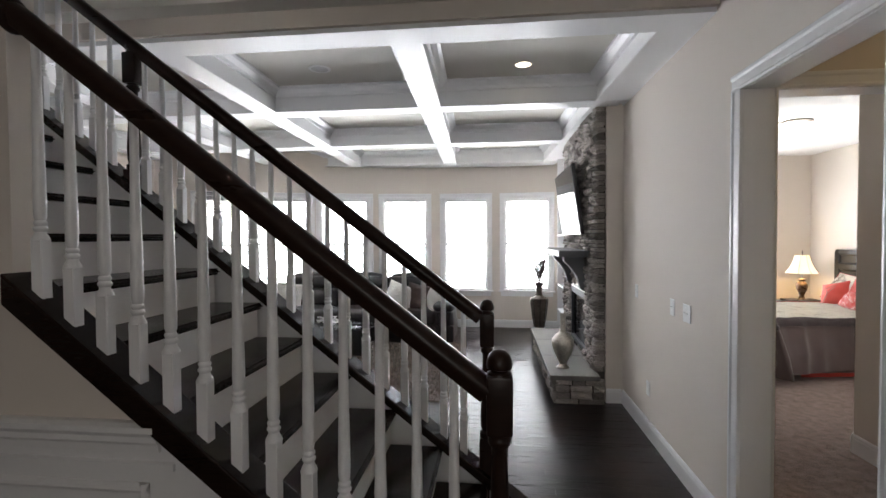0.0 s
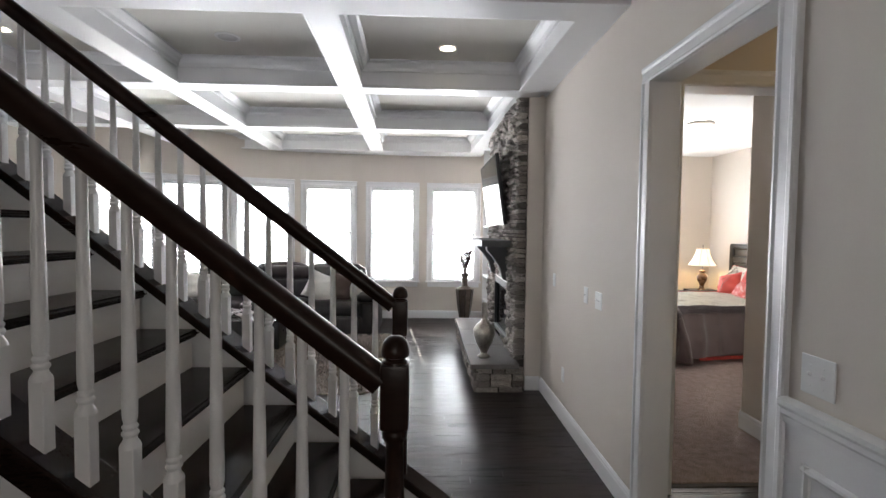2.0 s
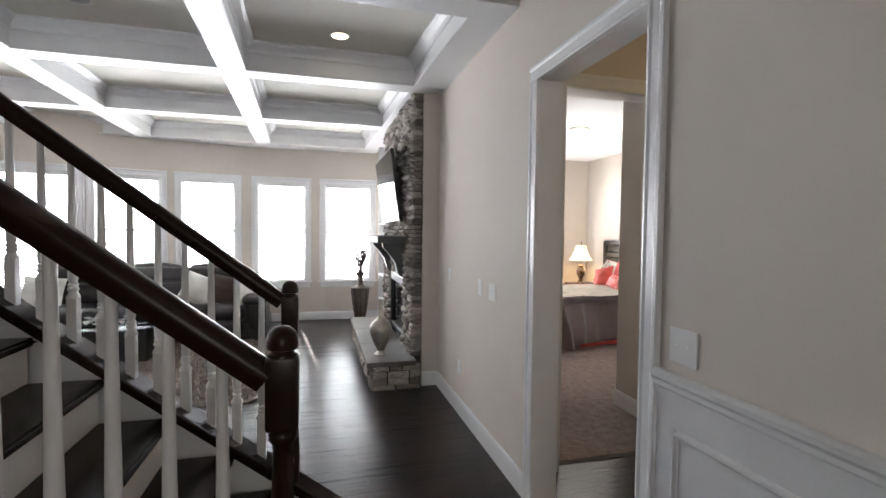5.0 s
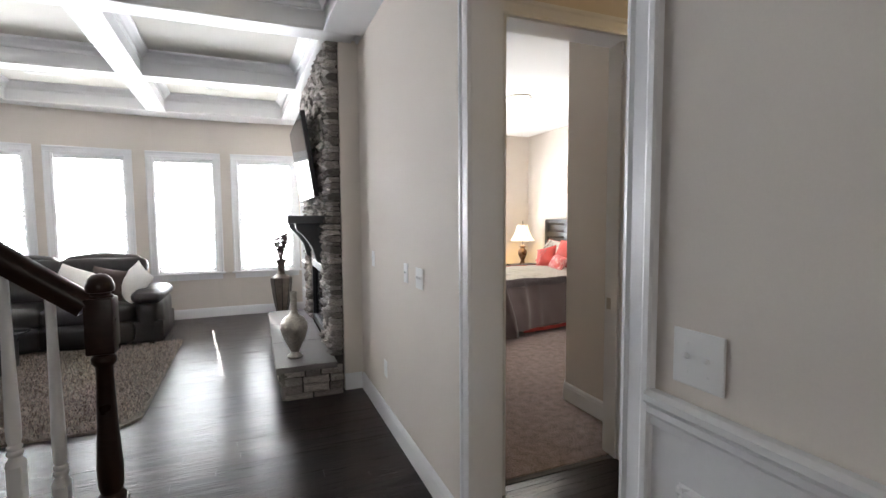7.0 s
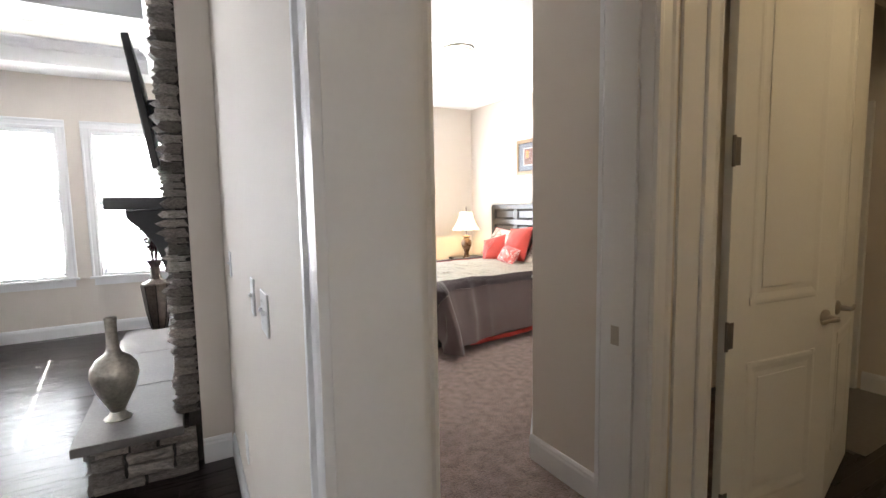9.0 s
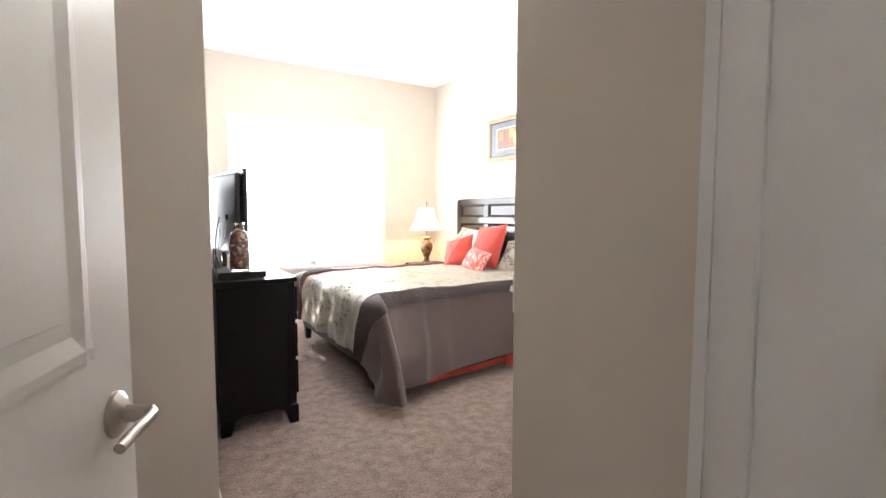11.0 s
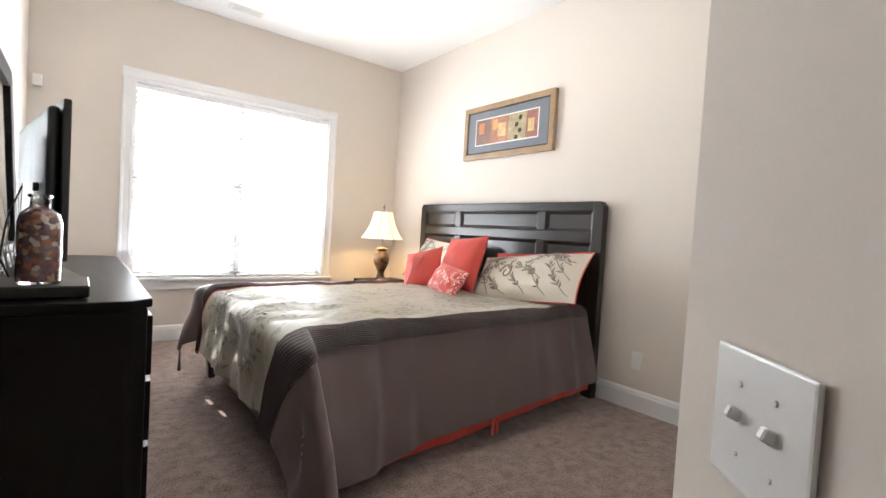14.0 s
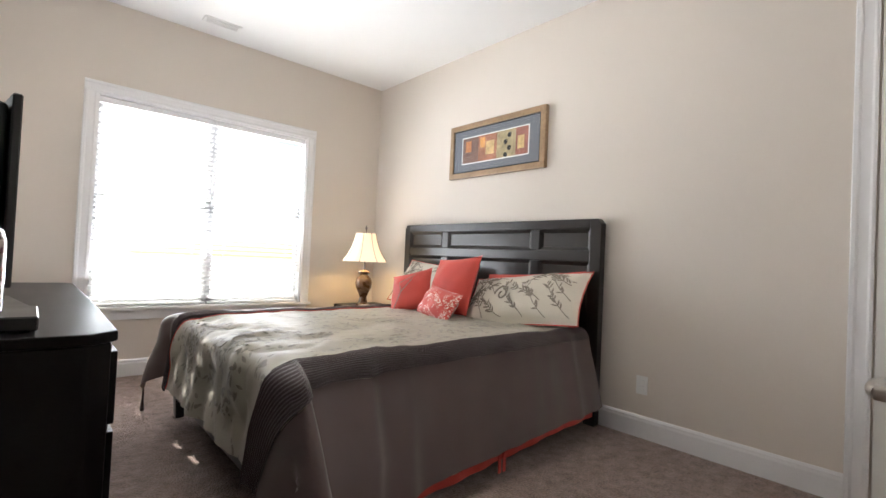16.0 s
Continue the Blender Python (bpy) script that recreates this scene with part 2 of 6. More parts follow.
# vestibule lamp is unseen, inferred from the warm light on the closet door
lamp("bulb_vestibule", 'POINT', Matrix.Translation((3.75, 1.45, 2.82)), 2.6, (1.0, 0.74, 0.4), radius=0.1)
lamp("bulb_bedroom", 'POINT', Matrix.Translation((3.848, 5.809, 2.80)), 6.4, (1.0, 0.95, 0.88), radius=0.12)
lamp("bulb_table_lamp", 'POINT', Matrix.Translation((5.215, 7.89, 1.15)), 2.3, (1.0, 0.7, 0.34), radius=0.04)


def plan_prism(pts, z0, z1):
    bm = bmesh.new()
    a = [bm.verts.new((x, y, z0)) for x, y in pts]
    b = [bm.verts.new((x, y, z1)) for x, y in pts]
    k = len(pts)
    for i in range(k):
        bm.faces.new((a[i], a[(i + 1) % k], b[(i + 1) % k], b[i]))
    bm.faces.new(a[::-1])
    bm.faces.new(b)
    bmesh.ops.recalc_face_normals(bm, faces=bm.faces)
    return bm


# ---------------------------------------------------------------- structure
HX = 1.448          # hall wall
CH = 3.05           # hall ceiling
CB = 3.03           # bedroom ceiling
LC = 3.15           # living room ceiling inside the coffers
BH = 2.91           # underside of the coffer beams
OP0, OP1, OPH = 1.324, 2.205, 2.385     # cased opening in the hall wall
DY0, DY1 = 2.545, 2.70                  # wall with the bedroom door
DX0, DX1, DH = 1.795, 2.605, 2.475        # bedroom doorway
BX, BY = 5.66, 8.41                    # bedroom headboard wall, window wall
EX = 2.895                             # entry wall of the bedroom
LX = 2.31                              # bedroom wall behind the dresser

bm = bmesh.new()
bx(bm, HX, HX + 0.13, -3.6, OP0, 0, 3.3)
bx(bm, HX, HX + 0.13, OP0, OP1, OPH, 3.3)
bx(bm, HX, HX + 0.13, OP1, 8.4, 0, 3.3)
setting("wall_hall", bm, PAINT, "beige painted hall wall with a cased opening", "wall")
setting("wall_chimney", box(1.285, HX - 0.002, 4.387, 6.55, 0, 2.97), PAINT, "beige painted chimney breast behind the stone", "wall")
setting("wall_front", box(-5.4, HX, -3.75, -3.6, 0, 3.3), PAINT, "beige painted wall at the front of the hall", "wall")
setting("wall_living_left", box(-5.4, -5.25, -3.6, 8.6, 0, 3.3), PAINT, "beige painted wall of the living room", "wall")

# wall with the bedroom door, the closet door and one more door
bm = bmesh.new()
for x0, x1, z0 in ((HX + 0.13, DX0, 0), (DX0, DX1, DH), (DX1, 2.945, 0), (2.945, 3.70, DH), (3.70, 3.79, 0), (3.79, 5.599, DH)):
    bx(bm, x0, x1, DY0, DY1, z0, 3.3)
setting("wall_doors", bm, PAINT, "beige painted wall with white doors", "wall")
setting("wall_vestibule_south", box(HX + 0.13, 5.66, 0.2, 0.35, 0, 3.3), PAINT, "beige painted vestibule wall", "wall")
setting("wall_vestibule_east", box(5.6, 5.659, 0.35, 3.55, 0, 3.3), PAINT, "beige painted wall of the far room", "wall")
setting("wall_entry_left", plan_prism([(1.62, 2.705), (1.78, 2.705), (1.78, 4.467), (LX, 4.467), (LX, 8.56), (1.62, 8.56)], 0, 3.3), PAINT, "beige painted bedroom wall with a step", "wall")
setting("wall_entry_right", plan_prism([(EX, 2.705), (EX, 3.485), (3.19, 3.81), (BX, 3.81), (BX, 3.69), (3.24, 3.69), (3.01, 3.43), (3.01, 2.705)], 0, 3.3), PAINT, "beige painted bedroom wall with an angled corner", "wall")
setting("wall_headboard", box(BX, BX + 0.13, 3.69, 8.56, 0, 3.3), PAINT, "beige painted wall behind the bed", "wall")
bm = bmesh.new()
for x0, x1, z0, z1 in ((LX, 3.0, 0, 3.3), (4.77, BX, 0, 3.3), (3.0, 4.77, 0, 0.57), (3.0, 4.77, 2.285, 3.3)):
    bx(bm, x0, x1, BY, BY + 0.15, z0, z1)
setting("wall_bedroom_window", bm, PAINT, "beige painted wall with a wide double window", "wall")

# floors
setting("floor_bedroom", box(1.63, BX, 2.66, BY, -0.12, 0.0), CARPET, "mottled taupe cut-pile carpet", "carpet")
setting("floor_far_room", box(4.47, 5.6, 2.56, 3.55, -0.012, 0.004), TILEF, "dim grey floor of the far room", "floor")
setting("floor_slab", box(-5.4, 5.65, -3.75, 8.7, -0.2, -0.014), MORTAR, "dark subfloor under the hardwood", "floor")

# ceilings
bm = bmesh.new()
bx(bm, -0.55, HX, -3.6, 2.5, CH, CH + 0.2)
bx(bm, -5.25, -0.55, -3.6, 0.97, CH, CH + 0.2)
bx(bm, -5.25, -0.55, 2.33, 2.5, CH, CH + 0.2)
bx(bm, HX + 0.13, 5.6, 0.35, DY0, CH, CH + 0.2)
setting("ceiling_hall", bm, CEIL, "flat painted hall ceiling", "ceiling")
bm = bmesh.new()
bx(bm, -5.25, -0.5, 0.97, 2.33, 5.5, 5.6)
setting("ceiling_stairwell", bm, CEIL, "flat painted stairwell ceiling", "ceiling")
bm = bmesh.new()
bx(bm, -5.25, -0.45, 0.87, 0.97, CH + 0.2, 5.5)
bx(bm, -5.25, -0.45, 2.33, 2.43, CH + 0.2, 5.5)
bx(bm, -0.55, -0.45, 0.97, 2.33, CH + 0.2, 5.5)
setting("wall_stairwell", bm, PAINT, "beige painted stairwell wall", "wall")
setting("ceiling_bedroom", box(1.62, BX, 2.705, BY, CB, CB + 0.2), CEILW, "smooth white bedroom ceiling", "ceiling")
setting("ceiling_far_room", box(3.0, 5.6, DY1, 3.55, CH, CH + 0.2), CEIL, "flat painted ceiling", "ceiling")
setting("wall_far_room", box(3.3, 5.6, 3.55, 3.685, 0, 3.3), PAINT, "grey-lit wall of the far room", "wall")
setting("ceiling_living", box(-5.25, HX, 2.5, 8.6, LC, LC + 0.15), CEIL, "greige painted coffer panels", "ceiling")


# bow wall of the living room
def bow(x):
    return 8.17 - (x - 0.2) ** 2 / 19.5


WINX = [(-4.72, -3.99), (-3.88, -3.05), (-2.87, -2.07), (-1.80, -1.03), (-0.70, 0.07), (0.385, 1.17)]
WZ0, WZ1 = 0.67, 2.345
cuts = [-5.25] + [v for w in WINX for v in w] + [HX]
bm = bmesh.new()
for i, (a, b) in enumerate(zip(cuts, cuts[1:])):
    pa, pb = Vector((a, bow(a), 0)), Vector((b, bow(b), 0))
    d = (pb - pa).normalized()
    m = Matrix.Translation(pa) @ Matrix(((d.x, -d.y, 0, 0), (d.y, d.x, 0, 0), (0, 0, 1, 0), (0, 0, 0, 1)))
    ln = (pb - pa).length
    if i % 2 == 0:
        bx(bm, 0, ln, 0, 0.16, 0, 3.15, m)
    else:
        bx(bm, 0, ln, 0, 0.16, 0, WZ0, m)
        bx(bm, 0, ln, 0, 0.16, WZ1, 3.15, m)
setting("wall_bow", bm, PAINT, "beige painted bowed wall with a row of windows", "wall")

# coffered ceiling: beams, lips and crown
YB = [(2.5, 2.72), (4.21, 4.40), (6.0, 6.19), (7.72, 8.6)]
XB = [(-5.25, -4.95), (-3.57, -3.38), (-2.15, -1.955), (-0.475, -0.283), (1.21, HX + 0.11)]
bm = bmesh.new()
for y0, y1 in YB:
    bx(bm, -5.25, HX, y0, y1, BH, LC)
for x0, x1 in XB:
    for (a0, a1), (b0, b1) in zip(YB, YB[1:]):
        bx(bm, x0, x1, a1, b0, BH + 0.002, LC)
for (x0, x1), (x2, x3) in zip(XB, XB[1:]):
    for (a0, a1), (b0, b1) in zip(YB, YB[1:]):
        X0, X1, Y0, Y1, Z = x1, x2, a1, b0, LC - 0.09
        sweep((X0, Y0, Z), (X1, Y0, Z), (0, 1, 0), CROWN, bm)
        sweep((X0, Y1, Z), (X1, Y1, Z), (0, -1, 0), CROWN, bm)
        sweep((X0, Y0, Z), (X0, Y1, Z), (1, 0, 0), CROWN, bm)
        sweep((X1, Y0, Z), (X1, Y1, Z), (-1, 0, 0), CROWN, bm)
        lip = [(0, 0), (0.014, 0.002), (0.016, 0.014), (0.006, 0.022), (0, 0.022)]
        Z = BH - 0.001
        sweep((X0, Y0, Z), (X1, Y0, Z), (0, 1, 0), lip, bm)
        sweep((X0, Y1, Z), (X1, Y1, Z), (0, -1, 0), lip, bm)
        sweep((X0, Y0, Z), (X0, Y1, Z), (1, 0, 0), lip, bm)
        sweep((X1, Y0, Z), (X1, Y1, Z), (-1, 0, 0), lip, bm)
for v in bm.verts:          # the beams run two degrees off the hall wall
    if v.co.y > 2.5:
        v.co.x -= 0.036 * (v.co.y - 2.72)
setting("ceiling_coffers", bm, TRIM, "white painted coffer beams with crown moulding", "ceiling")
setting("header_beam", box(-5.25, HX, 2.47, 2.499, BH + 0.03, CH), PAINT, "beige painted face of the header beam", "beam")


# ---------------------------------------------------------------- trim
def base_run(name, a, b, out):
    return setting(name, sweep((*a, 0.0), (*b, 0.0), (*out, 0), BASE), TRIM, "tall white painted baseboard", "baseboard")


base_run("baseboard_hall", (HX, OP1 + 0.09), (HX, 4.371), (-1, 0))
base_run("baseboard_return", (1.285, 4.387), (HX - 0.016, 4.387), (0, -1))
base_run("baseboard_hall_near", (HX, -3.6), (HX, OP0 - 0.09), (-1, 0))
for i, (a, b) in enumerate(zip(cuts, cuts[1:])):
    d = Vector((b - a, bow(b) - bow(a))).normalized()
    base_run("baseboard_bow", (a, bow(a)), (b, bow(b)), (d.y, -d.x))
base_run("baseboard_entry_right", (EX, 3.018), (EX, 3.48), (-1, 0))
base_run("baseboard_angle", (EX, 3.485), (3.19, 3.81), (-0.74, 0.672))
base_run("baseboard_headboard", (BX, 4.19), (BX, BY), (-1, 0))
base_run("baseboard_bedroom_window", (LX, BY), (BX - 0.016, BY), (0, -1))
base_run("baseboard_dresser", (LX, 4.467), (LX, BY - 0.016), (1, 0))
base_run("baseboard_step", (1.796, 4.467), (LX, 4.467), (0, -1))
base_run("baseboard_entry_left", (1.78, DY1 + 0.02), (1.78, 4.451), (1, 0))

CM = [(0, 0), (0.012, 0.0), (0.03, 0.03), (0.03, 0.045), (0, 0.045)]
setting("trim_hall_crown", sweep((HX, 2.72, BH + 0.0), (HX, 4.387, BH), (-1, 0, 0), CM), TRIM, "white moulding at the top of the wall", "trim")
setting("trim_chimney_crown", sweep((1.285, 4.387, 2.93), (HX, 4.387, 2.93), (0, -1, 0), CM), TRIM, "white moulding at the top of the wall", "trim")


def casing_x(name, x, y0, y1, h, out, z0=0.0):
    """Casing round an opening in a wall at x, on its face that looks along out."""
    bm = bmesh.new()
    o = (out, 0, 0)
    sweep((x, y0, z0), (x, y0, h), (0, -1, 0), [(p, q) for p, q in CASE], bm, up=o)
    sweep((x, y1, z0), (x, y1, h), (0, 1, 0), [(p, q) for p, q in CASE], bm, up=o)
    sweep((x, y0 - 0.09, h), (x, y1 + 0.09, h), (0, 0, 1), [(p, q) for p, q in CASE], bm, up=o)
    return setting(name, bm, TRIM, "white moulded door casing", "trim")


def casing_y(name, y, x0, x1, h, out, z0=0.0):
    bm = bmesh.new()
    o = (0, out, 0)
    sweep((x0, y, z0), (x0, y, h), (-1, 0, 0), CASE, bm, up=o)
    sweep((x1, y, z0), (x1, y, h), (1, 0, 0), CASE, bm, up=o)
    sweep((x0 - 0.09, y, h), (x1 + 0.09, y, h), (0, 0, 1), CASE, bm, up=o)
    return setting(name, bm, TRIM, "white moulded door casing", "trim")


casing_x("trim_opening", HX, OP0, OP1, OPH, -1)
casing_x("trim_opening_back", HX + 0.13, OP0, OP1, OPH, 1)
bm = bmesh.new()
bx(bm, HX - 0.002, HX + 0.132, OP1 - 0.002, OP1 + 0.012, 0, OPH)
bx(bm, HX - 0.002, HX + 0.132, OP0 - 0.012, OP0 + 0.002, 0, OPH)
bx(bm, HX - 0.002, HX + 0.132, OP0 + 0.002, OP1 - 0.002, OPH - 0.002, OPH + 0.012)
setting("trim_opening_jamb", bm, TRIM, "white painted jamb of the opening", "trim")
casing_y("trim_bedroom_door", DY0, DX0, DX1, DH, -1)
casing_y("trim_bedroom_door_back", DY1, DX0, DX1, DH, 1)
bm = bmesh.new()
for x0, x1 in ((DX0 - 0.012, DX0 + 0.003), (DX1 - 0.003, DX1 + 0.012)):
    bx(bm, x0, x1, DY0 - 0.002, DY1 + 0.002, 0, DH)
bx(bm, DX1 - 0.016, DX1 - 0.003, DY0 + 0.05, DY0 + 0.09, 0, DH)
bx(bm, DX0 + 0.003, DX0 + 0.016, DY0 + 0.05, DY0 + 0.09, 0, DH)
bx(bm, DX0, DX1, DY0 - 0.002, DY1 + 0.002, DH - 0.003, DH + 0.012)
setting("trim_bedroom_jamb", bm, TRIM, "white painted door jamb", "trim")
bm = box(EX - 0.022, EX - 0.0005, 2.925, 3.015, 0.0, 2.56, 0.006, 2)
bx(bm, EX - 0.028, EX - 0.0005, 2.99, 3.012, 0.002, 2.555)
bx(bm, EX - 0.014, EX - 0.0005, 2.722, 2.9245, 0.0, 2.56)
bx(bm, EX - 0.024, EX - 0.0005, 2.735, 2.76, 0.002, 2.555)
setting("trim_entry_jamb", bm, TRIM, "white moulded trim at the bedroom entry", "trim")
setting("trim_closet_board", box(2.732, 2.853, DY0 - 0.012, DY0 - 0.0005, 0, DH + 0.09), TRIM, "flat white board between two door casings", "trim")
casing_y("trim_closet_door", DY0, 2.945, 3.70, DH, -1)
bm = sweep((3.82, DY0, 0), (3.82, DY0, DH - 0.002), (-1, 0, 0), CASE, up=(0, -1, 0))
sweep((3.73, DY0, DH - 0.002), (5.599, DY0, DH - 0.002), (0, 0, 1), CASE, bm, up=(0, -1, 0))
setting("trim_side_door", bm, TRIM, "white moulded door casing", "trim")
casing_x("trim_bath_door", BX, 3.82, 4.10, 2.475, -1)
setting("trim_threshold", box(DX0 + 0.004, DX1 - 0.004, DY1 - 0.1, DY1 - 0.06, -0.005, 0.006, 0.003), MORTAR, "dark strip where carpet meets hardwood", "trim")

# chair rail and panel mould on the near hall wall
RAIL = [(0, 0), (0.012, 0), (0.014, 0.02), (0.022, 0.03), (0.022, 0.045), (0.036, 0.06), (0.036, 0.075), (0.02, 0.082), (0, 0.082)]
setting("wainscot_hall", box(HX - 0.006, HX - 0.0005, -3.6, OP0 - 0.09, 0, 1.0), TRIM, "white painted wainscot", "wainscot")
setting("trim_chair_rail_hall", sweep((HX - 0.003, -3.6, 1.0), (HX - 0.003, OP0 - 0.09, 1.0), (-1, 0, 0), RAIL), TRIM, "white chair rail", "trim")
PM = [(0, 0), (0.004, 0), (0.012, 0.008), (0.014, 0.016), (0.008, 0.026), (0, 0.028)]


def panel_x(name, x, y0, y1, z0, z1, out):
    bm = bmesh.new()
    o = (out, 0, 0)
    Q = [(q, p) for p, q in PM]
    sweep((x, y0, z0), (x, y1, z0), (0, 0, 1), Q, bm, up=o)
    sweep((x, y0, z1), (x, y1, z1), (0, 0, -1), Q, bm, up=o)
    sweep((x, y0, z0), (x, y0, z1), (0, 1, 0), Q, bm, up=o)
    sweep((x, y1, z0), (x, y1, z1), (0, -1, 0), Q, bm, up=o)
    return setting(name, bm, TRIM, "white picture-frame wainscot moulding", "trim")


panel_x("trim_panel_hall", HX - 0.006, 0.35, 1.155, 0.2, 0.9, -1)
panel_x("trim_panel_hall_next", HX - 0.006, -0.75, 0.25, 0.2, 0.9, -1)


# ---------------------------------------------------------------- windows
def window_at(name, a, b, z0, z1, units, label):
    """Double-hung sashes between a and b; the room is to the right of the way from a to b."""
    a, b = Vector((*a, 0)), Vector((*b, 0))
    d = (b - a).normalized()
    root = thing(name, a, label, "window", kind="structure")
    root.matrix_world = Matrix.Translation(a) @ Matrix(((d.x, -d.y, 0, 0), (d.y, d.x, 0, 0), (0, 0, 1, 0), (0, 0, 0, 1)))
    W = (b - a).length
    bm = bmesh.new()
    zm = (z0 + z1) / 2 + 0.02
    u = W / units
    for i in range(units):
        x0, x1 = i * u, (i + 1) * u
        for c in ((x0, x0 + 0.045, z0, z1), (x1 - 0.045, x1, z0, z1), (x0, x1, z0, z0 + 0.045), (x0, x1, z1 - 0.04, z1), (x0, x1, zm - 0.02, zm + 0.02)):
            bx(bm, c[0] + 0.001, c[1] - 0.001, 0.085, 0.125, c[2] + 0.001, c[3] - 0.001)
    part("window_frame", bevel(bm, 0.003, 1), VINYL, root)
    for i in range(units):
        for p0, p1 in ((z0 + 0.045, zm - 0.02), (zm + 0.02, z1 - 0.04)):
            g = part("pane", box(i * u + 0.045, (i + 1) * u - 0.045, 0.102, 0.106, p0, p1), GLASS, root)
            g.visible_shadow = False
    bm = bmesh.new()
    bx(bm, 0, 0.012, 0.0, 0.085, z0, z1)
    bx(bm, W - 0.012, W, 0.0, 0.085, z0, z1)
    bx(bm, 0.012, W - 0.012, 0.0, 0.085, z1 - 0.012, z1)
    part("jamb_lining", bm, TRIM, root)
    bm = bmesh.new()
    sweep((0, 0, z0), (0, 0, z1), (-1, 0, 0), CASE, bm, up=(0, -1, 0))
    sweep((W, 0, z0), (W, 0, z1), (1, 0, 0), CASE, bm, up=(0, -1, 0))
    sweep((-0.09, 0, z1), (W + 0.09, 0, z1), (0, 0, 1), CASE, bm, up=(0, -1, 0))
    bx(bm, -0.07, W + 0.07, -0.016, 0, z0 - 0.1, z0 - 0.022)
    part("casing", bm, TRIM, root)
    part("window_sill", box(-0.11, W + 0.11, -0.045, 0.084, z0 - 0.022, z0 + 0.004, 0.006, 2), TRIM, root)
    return root, W


def blind_at(root, x0, x1, z0, z1, drop, label, slot=0):
    """A two-inch blind inside the window, hung from a head rail, with gaps at its cord holes."""
    m = root.matrix_world
    t = thing("window_blind", (0, 0, 0), label, "window blind", "blinds at the windows")
    t.matrix_world = m @ Matrix.Translation((x0, 0.05, z0))
    w, h = x1 - x0, z1 - z0
    part("headrail", box(0, w, -0.028, 0.028, h - 0.05, h - 0.003, 0.003, 1), BLIND, t)
    holes = [0.11, w - 0.11]
    xs = [0.003, holes[0] - 0.004, holes[0] + 0.004, holes[1] - 0.004, holes[1] + 0.004, w - 0.003]
    bm = bmesh.new()
    tilt = Matrix.Rotation(radians(TILT), 4, 'X')
    for a, b in zip(xs[::2], xs[1::2]):
        bx(bm, a, b, -0.025, 0.025, -0.0012, 0.0012, tilt)
    slat = mesh_of("slat", bm, BLIND)
    n = int((h - 0.09) / 0.043)
    open_slat = slat
    if slot:
        bm = bmesh.new()
        for a, b in ((0.003, slot - 0.007), (slot + 0.007, w - 0.003)):
            bx(bm, a, b, -0.025, 0.025, -0.0012, 0.0012, tilt)
        open_slat = mesh_of("slat", bm, BLIND)
    for i in range(n):
        s = new("slat", slat if i % 4 > 1 and w < 1 and slot < 0.3 else open_slat)
        s.parent = t
        s.location = (0, 0, 0.045 + i * 0.043)
    part("bottom_rail", box(0.003, w - 0.003, -0.026, 0.026, 0.004, 0.022, 0.003, 1), BLIND, t)
    for hx in (holes[0] + 0.02, holes[1] - 0.02):
        for yy in (-0.0265, 0.0265):
            part("ladder_cord", tube([(hx, yy, 0.02), (hx, yy, h - 0.05)], 0.0012, 5), BLIND, t)
    return t


TILT = -20
for i, (a, b) in enumerate(WINX):
    r, W = window_at("window_%d" % (i + 1), (a, bow(a)), (b, bow(b)), WZ0, WZ1, 1, "white double-hung window in the bowed wall")
    blind_at(r, 0.014, W - 0.014, WZ0 + 0.006, WZ1 - 0.013, 1, "white two-inch slat blind lowered over the window", 0.62 if i == 4 else 0)
r, W = window_at("window_7", (3.0, BY), (4.77, BY), 0.57, 2.285, 2, "wide white double window with two sashes")
blind_at(r, 0.014, W / 2 - 0.004, 0.576, 2.272, 1, "white two-inch slat blind lowered over the bedroom window", 0.085)
blind_at(r, W / 2 + 0.004, W - 0.014, 0.576, 2.272, 1, "white two-inch slat blind lowered over the bedroom window")
lamp("sky_bow_windows", 'AREA', look((-1.7, 8.75, 1.5), (-1.5, 0, -0.6)), 126, DAY, size=6.6, size_y=1.8)
# added ground sheet, coloured pale so the gaps between slats look overexposed
setting("ground", box(-60, 60, 8.9, 90, -0.7, -0.6), PALEGROUND, "pale ground outside the windows", "patio")

# ---------------------------------------------------------------- stairs
RUN, RISE = 0.212, 0.162
SLN = 0.795            # slope of the near string
SLF = 0.785


def capn(x):
    return 1.493 - SLN * (x + 1.06)


def capf(x):
    return 1.448 - SLF * (x + 0.942)


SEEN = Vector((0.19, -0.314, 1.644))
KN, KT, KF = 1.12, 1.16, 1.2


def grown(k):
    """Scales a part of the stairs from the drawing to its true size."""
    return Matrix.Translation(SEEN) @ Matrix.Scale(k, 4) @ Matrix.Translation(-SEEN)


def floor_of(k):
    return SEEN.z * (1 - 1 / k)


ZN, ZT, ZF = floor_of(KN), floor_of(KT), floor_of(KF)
st = thing("staircase", (0, 1.3, ZT), "dark-stained treads with white painted risers climbing from the hall", "stairs")
O = (0, 1.3, ZT)
bm = box(-0.235, 0.012, 0.87, 1.76, -0.03, 0.0)
es = [e for e in bm.edges if all(v.co.x > 0 for v in e.verts) and abs(e.verts[0].co.y - e.verts[1].co.y) > 0.5]
bmesh.ops.bevel(bm, geom=es, offset=0.013, segments=3, affect='EDGES')
tread = mesh_of("tread", local(bm, (0, 1.3, 0)), STAIRW, True)
riser = mesh_of("riser", local(box(-0.032, -0.018, 0.87, 1.76, -RISE + 0.001, -0.031), (0, 1.3, 0)), TRIM)
